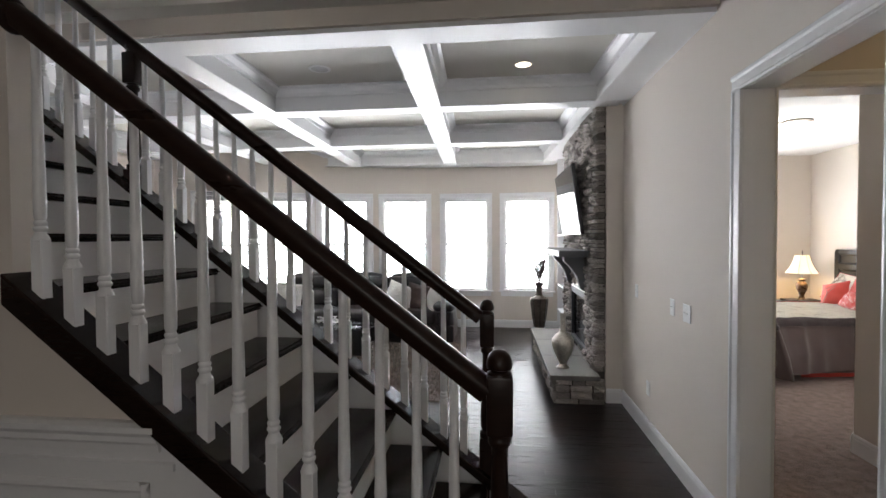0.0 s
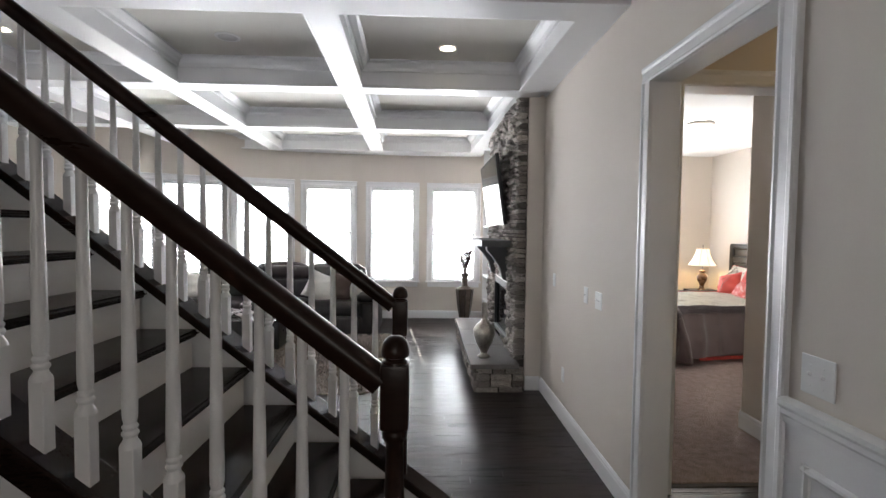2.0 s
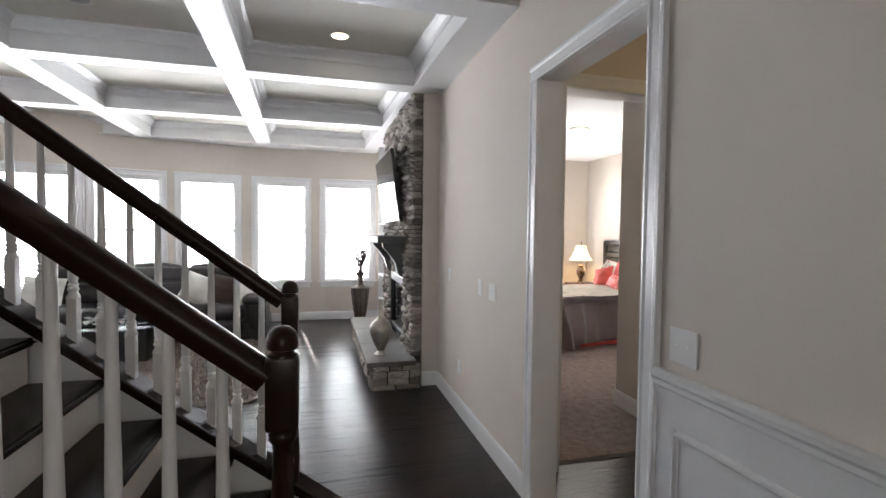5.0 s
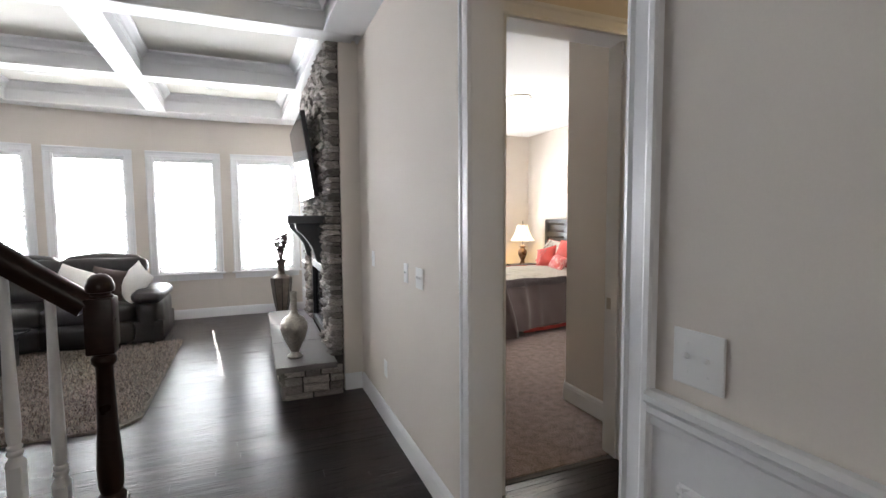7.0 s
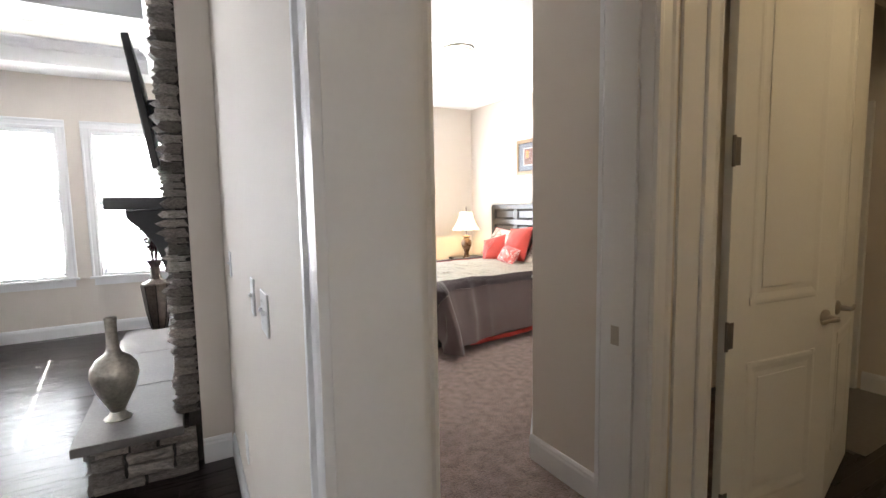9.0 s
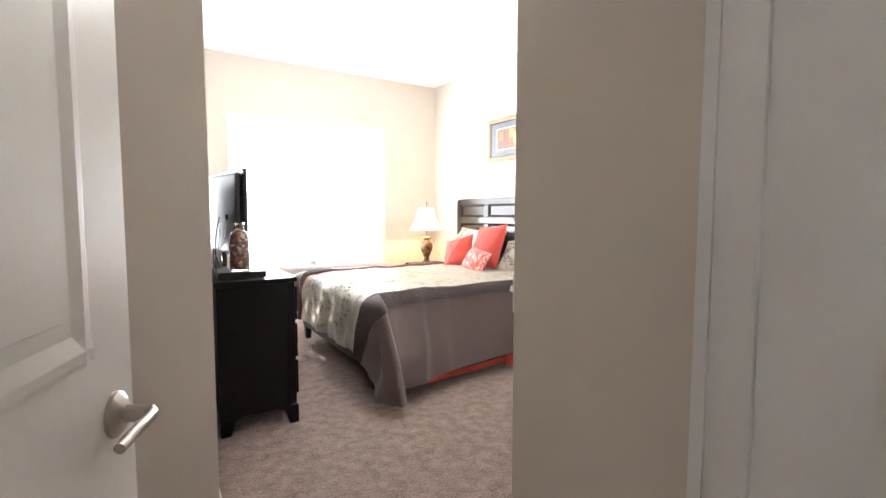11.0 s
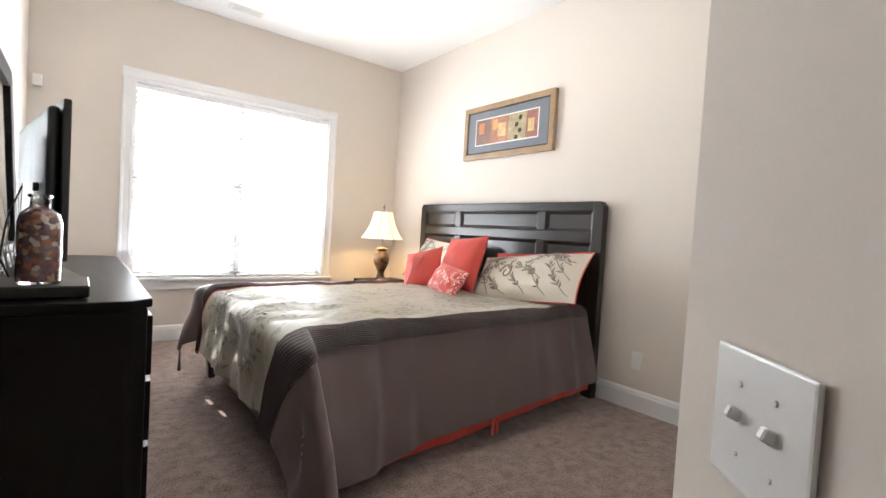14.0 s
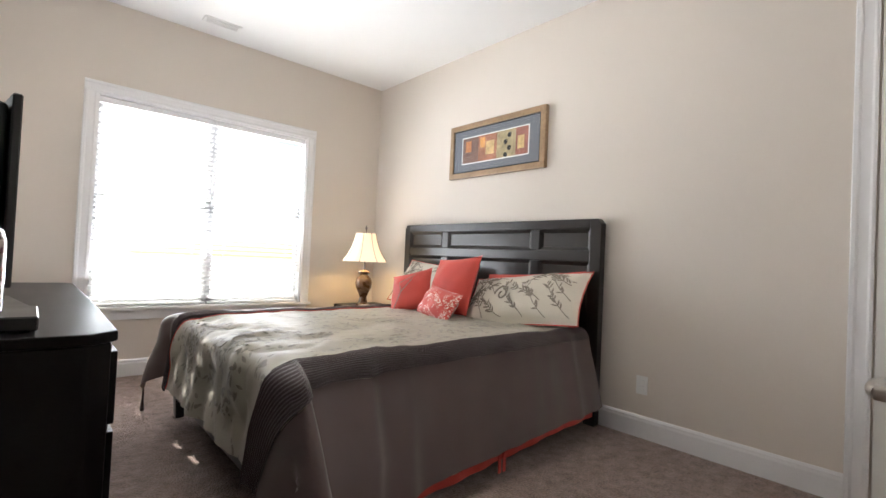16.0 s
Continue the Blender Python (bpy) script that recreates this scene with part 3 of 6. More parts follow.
for k in range(-1, 14):
    for nm, me in (("tread", tread), ("riser", riser)):
        ob = new(nm, me)
        ob.parent = st
        ob.location = (0.157 - RUN * k, 0, 0.53 + RISE * k - ZT)
x0, x1 = -2.9, 0.48


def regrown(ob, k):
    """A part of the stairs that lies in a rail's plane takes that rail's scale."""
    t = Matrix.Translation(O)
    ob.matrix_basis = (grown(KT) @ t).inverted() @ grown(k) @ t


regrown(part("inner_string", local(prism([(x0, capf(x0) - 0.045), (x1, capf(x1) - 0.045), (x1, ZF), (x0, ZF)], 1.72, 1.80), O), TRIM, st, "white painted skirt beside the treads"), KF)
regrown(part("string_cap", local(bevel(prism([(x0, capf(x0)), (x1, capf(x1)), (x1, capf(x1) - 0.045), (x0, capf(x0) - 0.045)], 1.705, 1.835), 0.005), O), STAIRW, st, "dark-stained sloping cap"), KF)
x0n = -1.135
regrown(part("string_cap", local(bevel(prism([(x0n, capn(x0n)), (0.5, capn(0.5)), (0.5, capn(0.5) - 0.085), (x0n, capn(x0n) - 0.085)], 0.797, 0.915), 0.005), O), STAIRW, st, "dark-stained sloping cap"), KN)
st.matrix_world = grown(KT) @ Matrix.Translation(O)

low = lambda x: capn(x) - 0.086
xs = -1.06 + (1.407 - 1.095) / SLN
xe = -1.06 + (1.397 - ZN) / SLN
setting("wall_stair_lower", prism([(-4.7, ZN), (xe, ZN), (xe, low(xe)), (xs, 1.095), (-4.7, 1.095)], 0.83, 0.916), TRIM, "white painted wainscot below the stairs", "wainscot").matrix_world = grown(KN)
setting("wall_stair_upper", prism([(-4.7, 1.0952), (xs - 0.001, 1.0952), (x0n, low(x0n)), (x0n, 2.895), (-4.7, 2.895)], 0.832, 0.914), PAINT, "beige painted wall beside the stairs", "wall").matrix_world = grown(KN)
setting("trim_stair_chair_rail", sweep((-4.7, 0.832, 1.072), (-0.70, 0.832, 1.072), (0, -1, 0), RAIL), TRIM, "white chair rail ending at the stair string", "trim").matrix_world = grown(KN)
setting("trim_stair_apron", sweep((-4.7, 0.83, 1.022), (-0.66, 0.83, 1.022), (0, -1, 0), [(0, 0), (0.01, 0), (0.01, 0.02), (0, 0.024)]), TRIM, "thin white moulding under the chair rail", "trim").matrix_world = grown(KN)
PMY = [(q, p) for p, q in PM]
bm = bmesh.new()
for a, b, o in (((-1.9, 0.83, 0.985), (-0.735, 0.83, 0.985), (0, 0, -1)), ((-1.9, 0.83, 0.32), (-0.735, 0.83, 0.32), (0, 0, 1)), ((-1.9, 0.83, 0.32), (-1.9, 0.83, 0.985), (1, 0, 0)), ((-0.735, 0.83, 0.32), (-0.735, 0.83, 0.985), (-1, 0, 0)), ((-0.66, 0.83, 0.93), (0.2, 0.83, 0.32), (-0.62, 0, -0.78)), ((-0.66, 0.83, 0.93), (-0.66, 0.83, 0.32), (1, 0, 0)), ((-0.66, 0.83, 0.32), (0.2, 0.83, 0.32), (0, 0, 1))):
    sweep(a, b, o, PMY, bm, up=(0, -1, 0))
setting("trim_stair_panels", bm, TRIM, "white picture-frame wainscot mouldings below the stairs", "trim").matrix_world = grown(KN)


def baluster_mesh(h):
    """A square foot, a turned collar and a long taper."""
    bm = box(-0.0165, 0.0165, -0.0165, 0.0165, -0.03, 0.15, 0.002, 1)
    prof = [(0.0225, 0.148), (0.020, 0.157), (0.0145, 0.166), (0.0135, 0.172), (0.0178, 0.178), (0.0178, 0.183), (0.0135, 0.188), (0.0165, 0.194), (0.0165, 0.198), (0.0125, 0.203), (0.0155, 0.215), (0.0162, 0.25), (0.0135, h * 0.62), (0.0112, h * 0.86), (0.011, h + 0.02)]
    lathe(prof, 12, bm=bm)
    return mesh_of("baluster", bm, TRIM, True)


def newel_bm(top, foot):
    """Square shaft, turned waist, chamfered block and a round finial."""
    h = top - foot
    bm = bmesh.new()
    bx(bm, -0.035, 0.035, -0.035, 0.035, 0, h - 0.62)
    bx(bm, -0.0325, 0.0325, -0.0325, 0.0325, h - 0.21, h - 0.062)
    bevel(bm, 0.007, 2)
    lathe([(0.034, h - 0.625), (0.034, h - 0.60), (0.024, h - 0.59), (0.029, h - 0.57), (0.031, h - 0.52), (0.024, h - 0.40), (0.020, h - 0.27), (0.021, h - 0.245), (0.029, h - 0.235), (0.029, h - 0.222), (0.024, h - 0.215), (0.03, h - 0.2)], 20, bm=bm)
    lathe([(0.031, h - 0.066), (0.029, h - 0.058), (0.023, h - 0.055), (0.023, h - 0.05), (0.031, h - 0.047), (0.0325, h - 0.04), (0.032, h - 0.03), (0.027, h - 0.014), (0.016, h - 0.003), (0.003, h)], 20, bm=bm)
    return bm


def handrail_bm(a, b):
    prof = [(-0.022, -0.028), (-0.031, -0.008), (-0.033, 0.008), (-0.026, 0.024), (-0.012, 0.031), (0.012, 0.031), (0.026, 0.024), (0.033, 0.008), (0.031, -0.008), (0.022, -0.028)]
    d = (Vector(b) - Vector(a)).normalized()
    upv = Vector((0, 1, 0)).cross(d)
    upv = upv if upv.z > 0 else -upv
    return sweep(a, b, (0, 1, 0), prof, up=upv)


rn = thing("stair_railing", (0.203, 0.846, ZN), "dark cherry handrail on white turned balusters beside the stairs", "railing", "railings of the stairs")
O = rn.location.copy()
part("newel_post", newel_bm(1.364, ZN), RAILW, rn, "dark turned newel post with a round finial", True)
zr = lambda x: 1.261 - 0.778 * (x - 0.169)
part("handrail", local(handrail_bm((-1.125, 0.846, zr(-1.125)), (0.172, 0.846, zr(0.172))), O), RAILW, rn, "", True)
bm = lathe([(0.052, 0), (0.052, 0.008), (0.044, 0.016), (0.03, 0.02)], 24)
bm.transform(Matrix.Translation(Vector((-1.134, 0.846, zr(-1.12))) - O) @ Matrix.Rotation(radians(90), 4, 'Y'))
part("rosette", bm, RAILW, rn, "round dark wooden wall rosette", True)
me = baluster_mesh(0.70)
for i in range(13):
    x = -1.06 + 0.0957 * i
    ob = new("baluster", me)
    ob.parent, ob.location = rn, Vector((x, 0.846, capn(x))) - O
    tagged(ob, "white painted turned baluster")

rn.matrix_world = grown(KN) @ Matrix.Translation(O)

rf = thing("stair_railing", (0.158, 1.777, ZF), "dark handrail on white turned balusters beyond the treads", "railing", "railings of the stairs")
O = rf.location.copy()
part("newel_post", newel_bm(1.363, ZF), RAILW, rf, "dark turned newel post with a round finial", True)
nb = newel_bm(2.60, 1.86)
bmesh.ops.translate(nb, verts=nb.verts, vec=Vector((-1.545, 1.777, 1.86)) - O)
part("newel_post", nb, RAILW, rf, "dark square newel post", True)
zf = lambda x: 1.299 - 0.774 * (x - 0.103)
part("handrail", local(handrail_bm((-2.9, 1.777, zf(-2.9)), (0.128, 1.777, zf(0.128))), O), RAILW, rf, "", True)
me = baluster_mesh(0.645)
for i in range(-20, 12):
    x = -0.942 + 0.0903 * i
    if abs(x + 1.545) > 0.05:
        ob = new("baluster", me)
        ob.parent, ob.location = rf, Vector((x, 1.777, capf(x))) - O
        tagged(ob, "white painted turned baluster")


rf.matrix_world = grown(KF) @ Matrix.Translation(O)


# ---------------------------------------------------------------- plates, hardware, doors
def plate(name, at, normal, w, h, toggles, label, cat):
    """A wall plate with toggles, or with sockets where toggles is 0. Its own x runs along the wall."""
    n = Vector(normal).normalized()
    xax = Vector((0, 0, 1)).cross(n)
    m = Matrix((( xax.x, n.x, 0, at[0]), (xax.y, n.y, 0, at[1]), (0, 0, 1, at[2]), (0, 0, 0, 1)))
    t = thing(name, at, label, cat)
    t.matrix_world = m
    part("plate", box(-w / 2, w / 2, 0.0005, 0.006, -h / 2, h / 2, 0.003, 2), PLASTIC, t)
    for i in range(toggles):
        x = (i - (toggles - 1) / 2) * 0.047
        bm = box(-0.004, 0.004, 0, 0.012, -0.0055, 0.0055, 0.0016, 1)
        bm.transform(Matrix.Translation((x, 0.005, 0.002)) @ Matrix.Rotation(radians(25), 4, 'X'))
        part("toggle", bm, PLASTIC, t)
        for z in (-0.03, 0.03):
            bm = lathe([(0.003, 0), (0.003, 0.001), (0.002, 0.0015)], 8)
            bm.transform(Matrix.Translation((x, 0.006, z)) @ Matrix.Rotation(radians(-90), 4, 'X'))
            part("screw", bm, PLASTIC, t)
    if not toggles:
        for z in (-0.02, 0.02):
            part("socket", box(-0.016, 0.016, 0.005, 0.008, z - 0.013, z + 0.013, 0.003, 2), PLASTIC, t)
    return t


plate("light_switch", (HX - 0.0005, 1.123, 1.178), (-1, 0, 0), 0.119, 0.119, 2, "white double toggle switch plate above the chair rail", "light switch")
plate("light_switch", (HX, 2.872, 1.135), (-1, 0, 0), 0.118, 0.118, 2, "white double toggle switch plate on the beige wall", "light switch")
plate("light_switch", (HX, 3.12, 1.14), (-1, 0, 0), 0.075, 0.118, 1, "white single toggle switch plate on the beige wall", "light switch")
plate("light_switch", (HX, 3.95, 1.16), (-1, 0, 0), 0.075, 0.118, 1, "white single toggle switch plate near the fireplace", "light switch")
plate("wall_outlet", (HX, 3.63, 0.395), (-1, 0, 0), 0.075, 0.118, 0, "white duplex wall outlet above the baseboard", "outlet")
plate("light_switch", (3.088, 3.6995, 0.98), (-0.74, 0.672, 0), 0.13, 0.12, 2, "white double toggle switch plate on the angled wall", "light switch")
plate("wall_outlet", (BX, 5.193, 0.335), (-1, 0, 0), 0.075, 0.118, 0, "white duplex wall outlet beside the bed", "outlet")


def lever(parent, at, out, along):
    """A lever handle with a round rose; out: the way off the door; along: where the lever points."""
    out, along = Vector(out), Vector(along)
    m = Matrix(((along.x, out.x, 0, at[0]), (along.y, out.y, 0, at[1]), (along.z, out.z, 1, at[2]), (0, 0, 0, 1)))
    bm = lathe([(0.033, 0), (0.033, 0.006), (0.026, 0.012), (0.013, 0.016), (0.011, 0.05)], 20)
    bm.transform(m @ Matrix.Rotation(radians(-90), 4, 'X'))
    h = part("door_handle", bm, NICKEL, parent, "satin nickel lever handle", True)
    bm = tube([(0, 0.045, 0), (0.01, 0.052, 0), (0.03, 0.055, 0.002), (0.07, 0.054, 0.003), (0.11, 0.05, -0.002)], lambda f: 0.0105 - 0.003 * f, 10)
    bm.transform(m)
    part("lever", bm, NICKEL, h, "", True)


def door(name, hinge, end, h, label, sides=(1, -1), zb=0.008):
    """A two-panel door leaf from its hinge edge to its latch edge."""
    a, b = Vector((*hinge, 0)), Vector((*end, 0))
    d = (b - a).normalized()
    w = (b - a).length
    root = thing(name, hinge + (0,), label, "door", kind="structure")
    root.matrix_world = Matrix.Translation(a) @ Matrix(((d.x, -d.y, 0, 0), (d.y, d.x, 0, 0), (0, 0, 1, 0), (0, 0, 0, 1)))
    part("door_leaf", box(0, w, -0.0175, 0.0175, zb, h, 0.002, 1), DOORP, root)
    zs = ((0.22, 0.80), (1.02, h - 0.13))
    for s in (1, -1):
        for z0, z1 in zs:
            bm = bmesh.new()
            y = 0.0175 * s
            for p, q, o in (((0.12, y, z0), (w - 0.12, y, z0), (0, 0, 1)), ((0.12, y, z1), (w - 0.12, y, z1), (0, 0, -1)), ((0.12, y, z0), (0.12, y, z1), (1, 0, 0)), ((w - 0.12, y, z0), (w - 0.12, y, z1), (-1, 0, 0))):
                sweep(p, q, o, [(0, 0), (0.008, 0.003), (0.02, 0.0035), (0.034, 0.0015), (0.045, 0.0)], bm, up=(0, s, 0))
            part("panel_moulding", bm, DOORP, root)
            part("panel", box(0.185, w - 0.185, min(y, y + 0.003 * s), max(y, y + 0.003 * s), z0 + 0.065, z1 - 0.065, 0.0018, 1), DOORP, root)
        if s in sides:
            lever(root, (w - 0.065, 0.0175 * s, 0.925), (0, s, 0), (-1, 0, 0))
    return root


def hinge(root, z, y):
    bm = box(-0.004, 0.036, -0.0015, 0.0015, z - 0.05, z + 0.05, 0.001, 1)
    bmesh.ops.translate(bm, verts=bm.verts, vec=(0, y, 0))
    hp = part("hinge", bm, BRONZE, root, "grey metal butt hinge")
    part("hinge_pin", tube([(-0.006, y * 1.25, z - 0.055), (-0.006, y * 1.25, z + 0.055)], 0.0065, 10), BRONZE, hp, "", True)


dr = door("door_1", (1.812, 2.715), (2.075, 3.475), 2.46, "white two-panel bedroom door standing open", zb=0.02)
dc = door("door_2", (2.992, 2.522), (3.655, 2.452), 2.455, "white two-panel closet door standing slightly ajar", sides=(-1,))
for z in (0.25, 0.918, 1.593, 2.27):
    hinge(dc, z, -0.0185)
door("door_3", (4.39, 2.64), (3.775, 2.50), 2.455, "white two-panel door slightly open beside the closet", sides=(1,))
door("door_4", (5.565, 3.50), (5.565, 2.99), 2.1, "white door standing open in the far dim room", sides=(1, -1))
dd = door("door_5", (4.33, 3.832), (3.53, 3.832), 2.45, "white closed closet door in the bedroom", sides=(-1,))
setting("door_6", box(BX - 0.012, BX - 0.002, 3.85, 4.09, 0.01, 2.46, 0.002, 1), DOORP, "white bathroom door in the headboard wall", "door")
casing_y("trim_bedroom_closet", 3.812, 3.50, 4.36, 2.462, 1)
part("strike_plate", box(DX1 - 0.0045, DX1 - 0.0032, 2.662, 2.698, 0.905, 0.975, 0.0005, 1), NICKEL, dr).matrix_world = Matrix.Identity(4)
setting("trim_far_room", sweep((5.6, 0.36, 1.5), (5.6, 2.9, 1.5), (-1, 0, 0), RAIL), TRIM, "white chair rail in the far room", "trim")
base_run("baseboard_far_room", (5.6, 0.36), (5.6, 2.97), (-1, 0))

# ---------------------------------------------------------------- fireplace
fp = thing("fireplace", (1.285, 5.45, 0), "grey ledge-stone fireplace with a raised hearth and black firebox", "fireplace")
O = fp.location
FX, FY0, FY1 = 1.225, 4.387, 6.5
BY0, BY1, BZ0, BZ1 = 4.95, 5.95, 0.32, 1.05
for y0, y1, z0 in ((FY0 + 0.04, BY0, 0.0), (BY1, FY1 - 0.04, 0.0), (BY0, BY1, BZ1)):
    part("stone_backing", local(box(FX, 1.284, y0, y1, z0, 2.93), O), MORTAR, fp, "dark recessed mortar")
bm = bmesh.new()
bx(bm, FX - 0.02, 1.2835, BY0 + 0.002, BY0 + 0.05, BZ0, BZ1 - 0.002)
bx(bm, FX - 0.02, 1.2835, BY1 - 0.05, BY1 - 0.002, BZ0, BZ1 - 0.002)
bx(bm, FX - 0.02, 1.2835, BY0 + 0.05, BY1 - 0.05, BZ1 - 0.12, BZ1 - 0.002)
bx(bm, FX - 0.02, 1.2835, BY0 + 0.05, BY1 - 0.05, BZ0, BZ0 + 0.06)
part("firebox_frame", local(bevel(bm, 0.003, 1), O), FIREBOX, fp, "black metal surround")
part("firebox_glass", local(box(FX + 0.01, FX + 0.02, BY0 + 0.051, BY1 - 0.051, BZ0 + 0.061, BZ1 - 0.121), O), SCREEN, fp, "dark glass front")
for i in range(4):
    part("vent_louvre", local(box(FX - 0.03, FX - 0.021, BY0 + 0.06, BY1 - 0.06, BZ1 - 0.108 + i * 0.024, BZ1 - 0.094 + i * 0.024, 0.002, 1), O), NICKEL if i == 3 else FIREBOX, fp)


def stone_mesh():
    """A rough split stone of unit size, its face uneven."""
    bm = bmesh.new()
    bmesh.ops.create_cube(bm, size=1.0)
    bmesh.ops.subdivide_edges(bm, edges=bm.edges[:], cuts=1, use_grid_fill=True)
    for v in bm.verts:
        c = v.co
        rim = abs(c.y) > 0.4 or abs(c.z) > 0.4
        v.co = Vector((c.x + random.uniform(-0.22, 0.22) - (0.12 if not rim else -0.1) * (1 if c.x < 0 else 0), c.y * random.uniform(0.9, 1.0), c.z * random.uniform(0.84, 1.0)))
    return mesh_of("stone", bm, STONE)


STONES = [stone_mesh() for _ in range(24)]


def stones(parent, base, face, u0, u1, z0, z1, skip=(), lay=(0.03, 0.072), wide=(0.08, 0.25), deep=0.06):
    """Courses of stone on a face: 'x' looks along -x at x = base, 'y' along -y at y = base."""
    z = z0
    while z < z1 - 0.02:
        h = min(random.uniform(*lay), z1 - z)
        if z1 - z - h < 0.03:
            h = z1 - z
        u = u0
        while u < u1 - 0.01:
            w = min(random.uniform(*wide), u1 - u)
            if u1 - u - w < 0.07:
                w = u1 - u
            if not any(u + w / 2 > a and u + w / 2 < b and z + h / 2 > c and z + h / 2 < d for a, b, c, d in skip):
                ob = new("stone", random.choice(STONES))
                ob.parent = parent
                dp = deep * random.uniform(0.75, 1.35)
                if face == 'x':
                    back = base + dp * 0.2
                    if u == u0 and deep > 0.05:
                        back, dp = 1.279, dp * 0.8 + 0.054
                    ob.location = Vector((back - dp * 0.5, u + w / 2, z + h / 2)) - Vector(O)
                    ob.scale = (dp, w - 0.008, h - 0.006)
                else:
                    ob.location = Vector((u + w / 2, base - dp * 0.3, z + h / 2)) - Vector(O)
                    ob.rotation_euler = (0, 0, radians(90))
                    ob.scale = (dp, w - 0.008, h - 0.006)
                ob.rotation_euler.x += radians(random.uniform(-1.5, 1.5)) if face == 'x' else 0
            u += w
        z += h


stones(fp, FX, 'x', FY0, BY0, 0.302, BZ1)
stones(fp, FX, 'x', BY1, FY1, 0.302, BZ1)
stones(fp, FX, 'x', FY0, FY1, BZ1, 2.92)
part("hearth_core", local(box(0.80, 1.222, 4.33, 6.57, 0.0, 0.254), O), MORTAR, fp)
stones(fp, 0.80, 'x', 4.30, 6.58, 0.0, 0.254, lay=(0.04, 0.075), deep=0.05)
stones(fp, 4.335, 'y', 0.785, 1.262, 0.0, 0.254, lay=(0.04, 0.08), wide=(0.1, 0.24), deep=0.05)
for y0, y1 in ((4.23, 5.02), (5.024, 5.83), (5.834, 6.63)):
    part("hearth_slab", local(box(0.725, 1.2, y0, y1, 0.2545, 0.302, 0.006, 2), O), SLATE, fp, "grey-brown stone slab")
mt = thing("mantel_shelf", (1.2, 5.45, 1.42), "dark grey painted mantel shelf on two corbels", "mantel")
part("shelf", local(box(0.875, 1.2, 4.72, 6.2, 1.425, 1.495, 0.006, 2), mt.location), GREYP, mt)
for y in (4.98, 5.86):
    bm = prism([(1.2, 1.424), (0.955, 1.424), (0.96, 1.37), (1.03, 1.30), (1.10, 1.20), (1.14, 1.06), (1.2, 1.03)], y - 0.05, y + 0.05)
    part("corbel", local(bevel(bm, 0.006, 1), mt.location), GREYP, mt)

# television on the stone
tv = thing("wall_television", (1.09, 5.47, 2.04), "large flat black television tilted forward on a wall bracket", "television")
tv.matrix_world = Matrix.Translation((1.085, 5.47, 2.05)) @ Matrix.Rotation(radians(-8), 4, 'Y')
part("casing", box(-0.02, 0.02, -0.66, 0.66, -0.385, 0.385, 0.006, 2), BLACK, tv)
part("screen", box(-0.0225, -0.0205, -0.645, 0.645, -0.365, 0.37), SCREEN, tv, "glossy dark screen")
part("bracket", box(0.021, 0.095, -0.12, 0.12, -0.12, 0.12, 0.01, 2), BLACK, tv)
part("bezel_edge", box(-0.0235, -0.0205, -0.66, 0.66, -0.385, -0.366, 0.001, 1), NICKEL, tv)


def turned(name, at, prof, material, label, cat, seg=28, rib=None):
    t = thing(name, at, label, cat)
    part("body", lathe(prof, seg), material, t, "", True)
    return t


vs = turned("silver_vase", (0.89, 4.52, 0.3025), [(0.062, 0), (0.066, 0.008), (0.045, 0.022), (0.034, 0.045), (0.055, 0.09), (0.09, 0.16), (0.113, 0.24), (0.108, 0.29), (0.08, 0.335), (0.042, 0.36), (0.03, 0.385), (0.0265, 0.44), (0.027, 0.53), (0.031, 0.555), (0.027, 0.553), (0.023, 0.44)], SILVER, "hammered silver vase with a slim neck on the hearth", "vase")
tall = thing("floor_vase", (0.945, 7.6, 0), "tall bronze floor vase with dried stems by the window", "vase")
part("foot", lathe([(0.075, 0), (0.08, 0.012), (0.05, 0.03), (0.05, 0.06)], 20), VASED, tall, "", True)
part("body", lathe([(0.055, 0.06), (0.085, 0.15), (0.115, 0.32), (0.14, 0.55), (0.145, 0.6), (0.14, 0.615), (0.06, 0.66), (0.045, 0.71), (0.05, 0.8), (0.085, 0.87), (0.08, 0.872), (0.045, 0.80)], 8), VASEB, tall, "bronze glass panels")
for i in range(8):
    a = 2 * math.pi * i / 8
    part("rib", tube([(r * math.cos(a), r * math.sin(a), z) for r, z in ((0.058, 0.06), (0.088, 0.15), (0.118, 0.32), (0.143, 0.55), (0.148, 0.6))], 0.005, 6), VASED, tall)
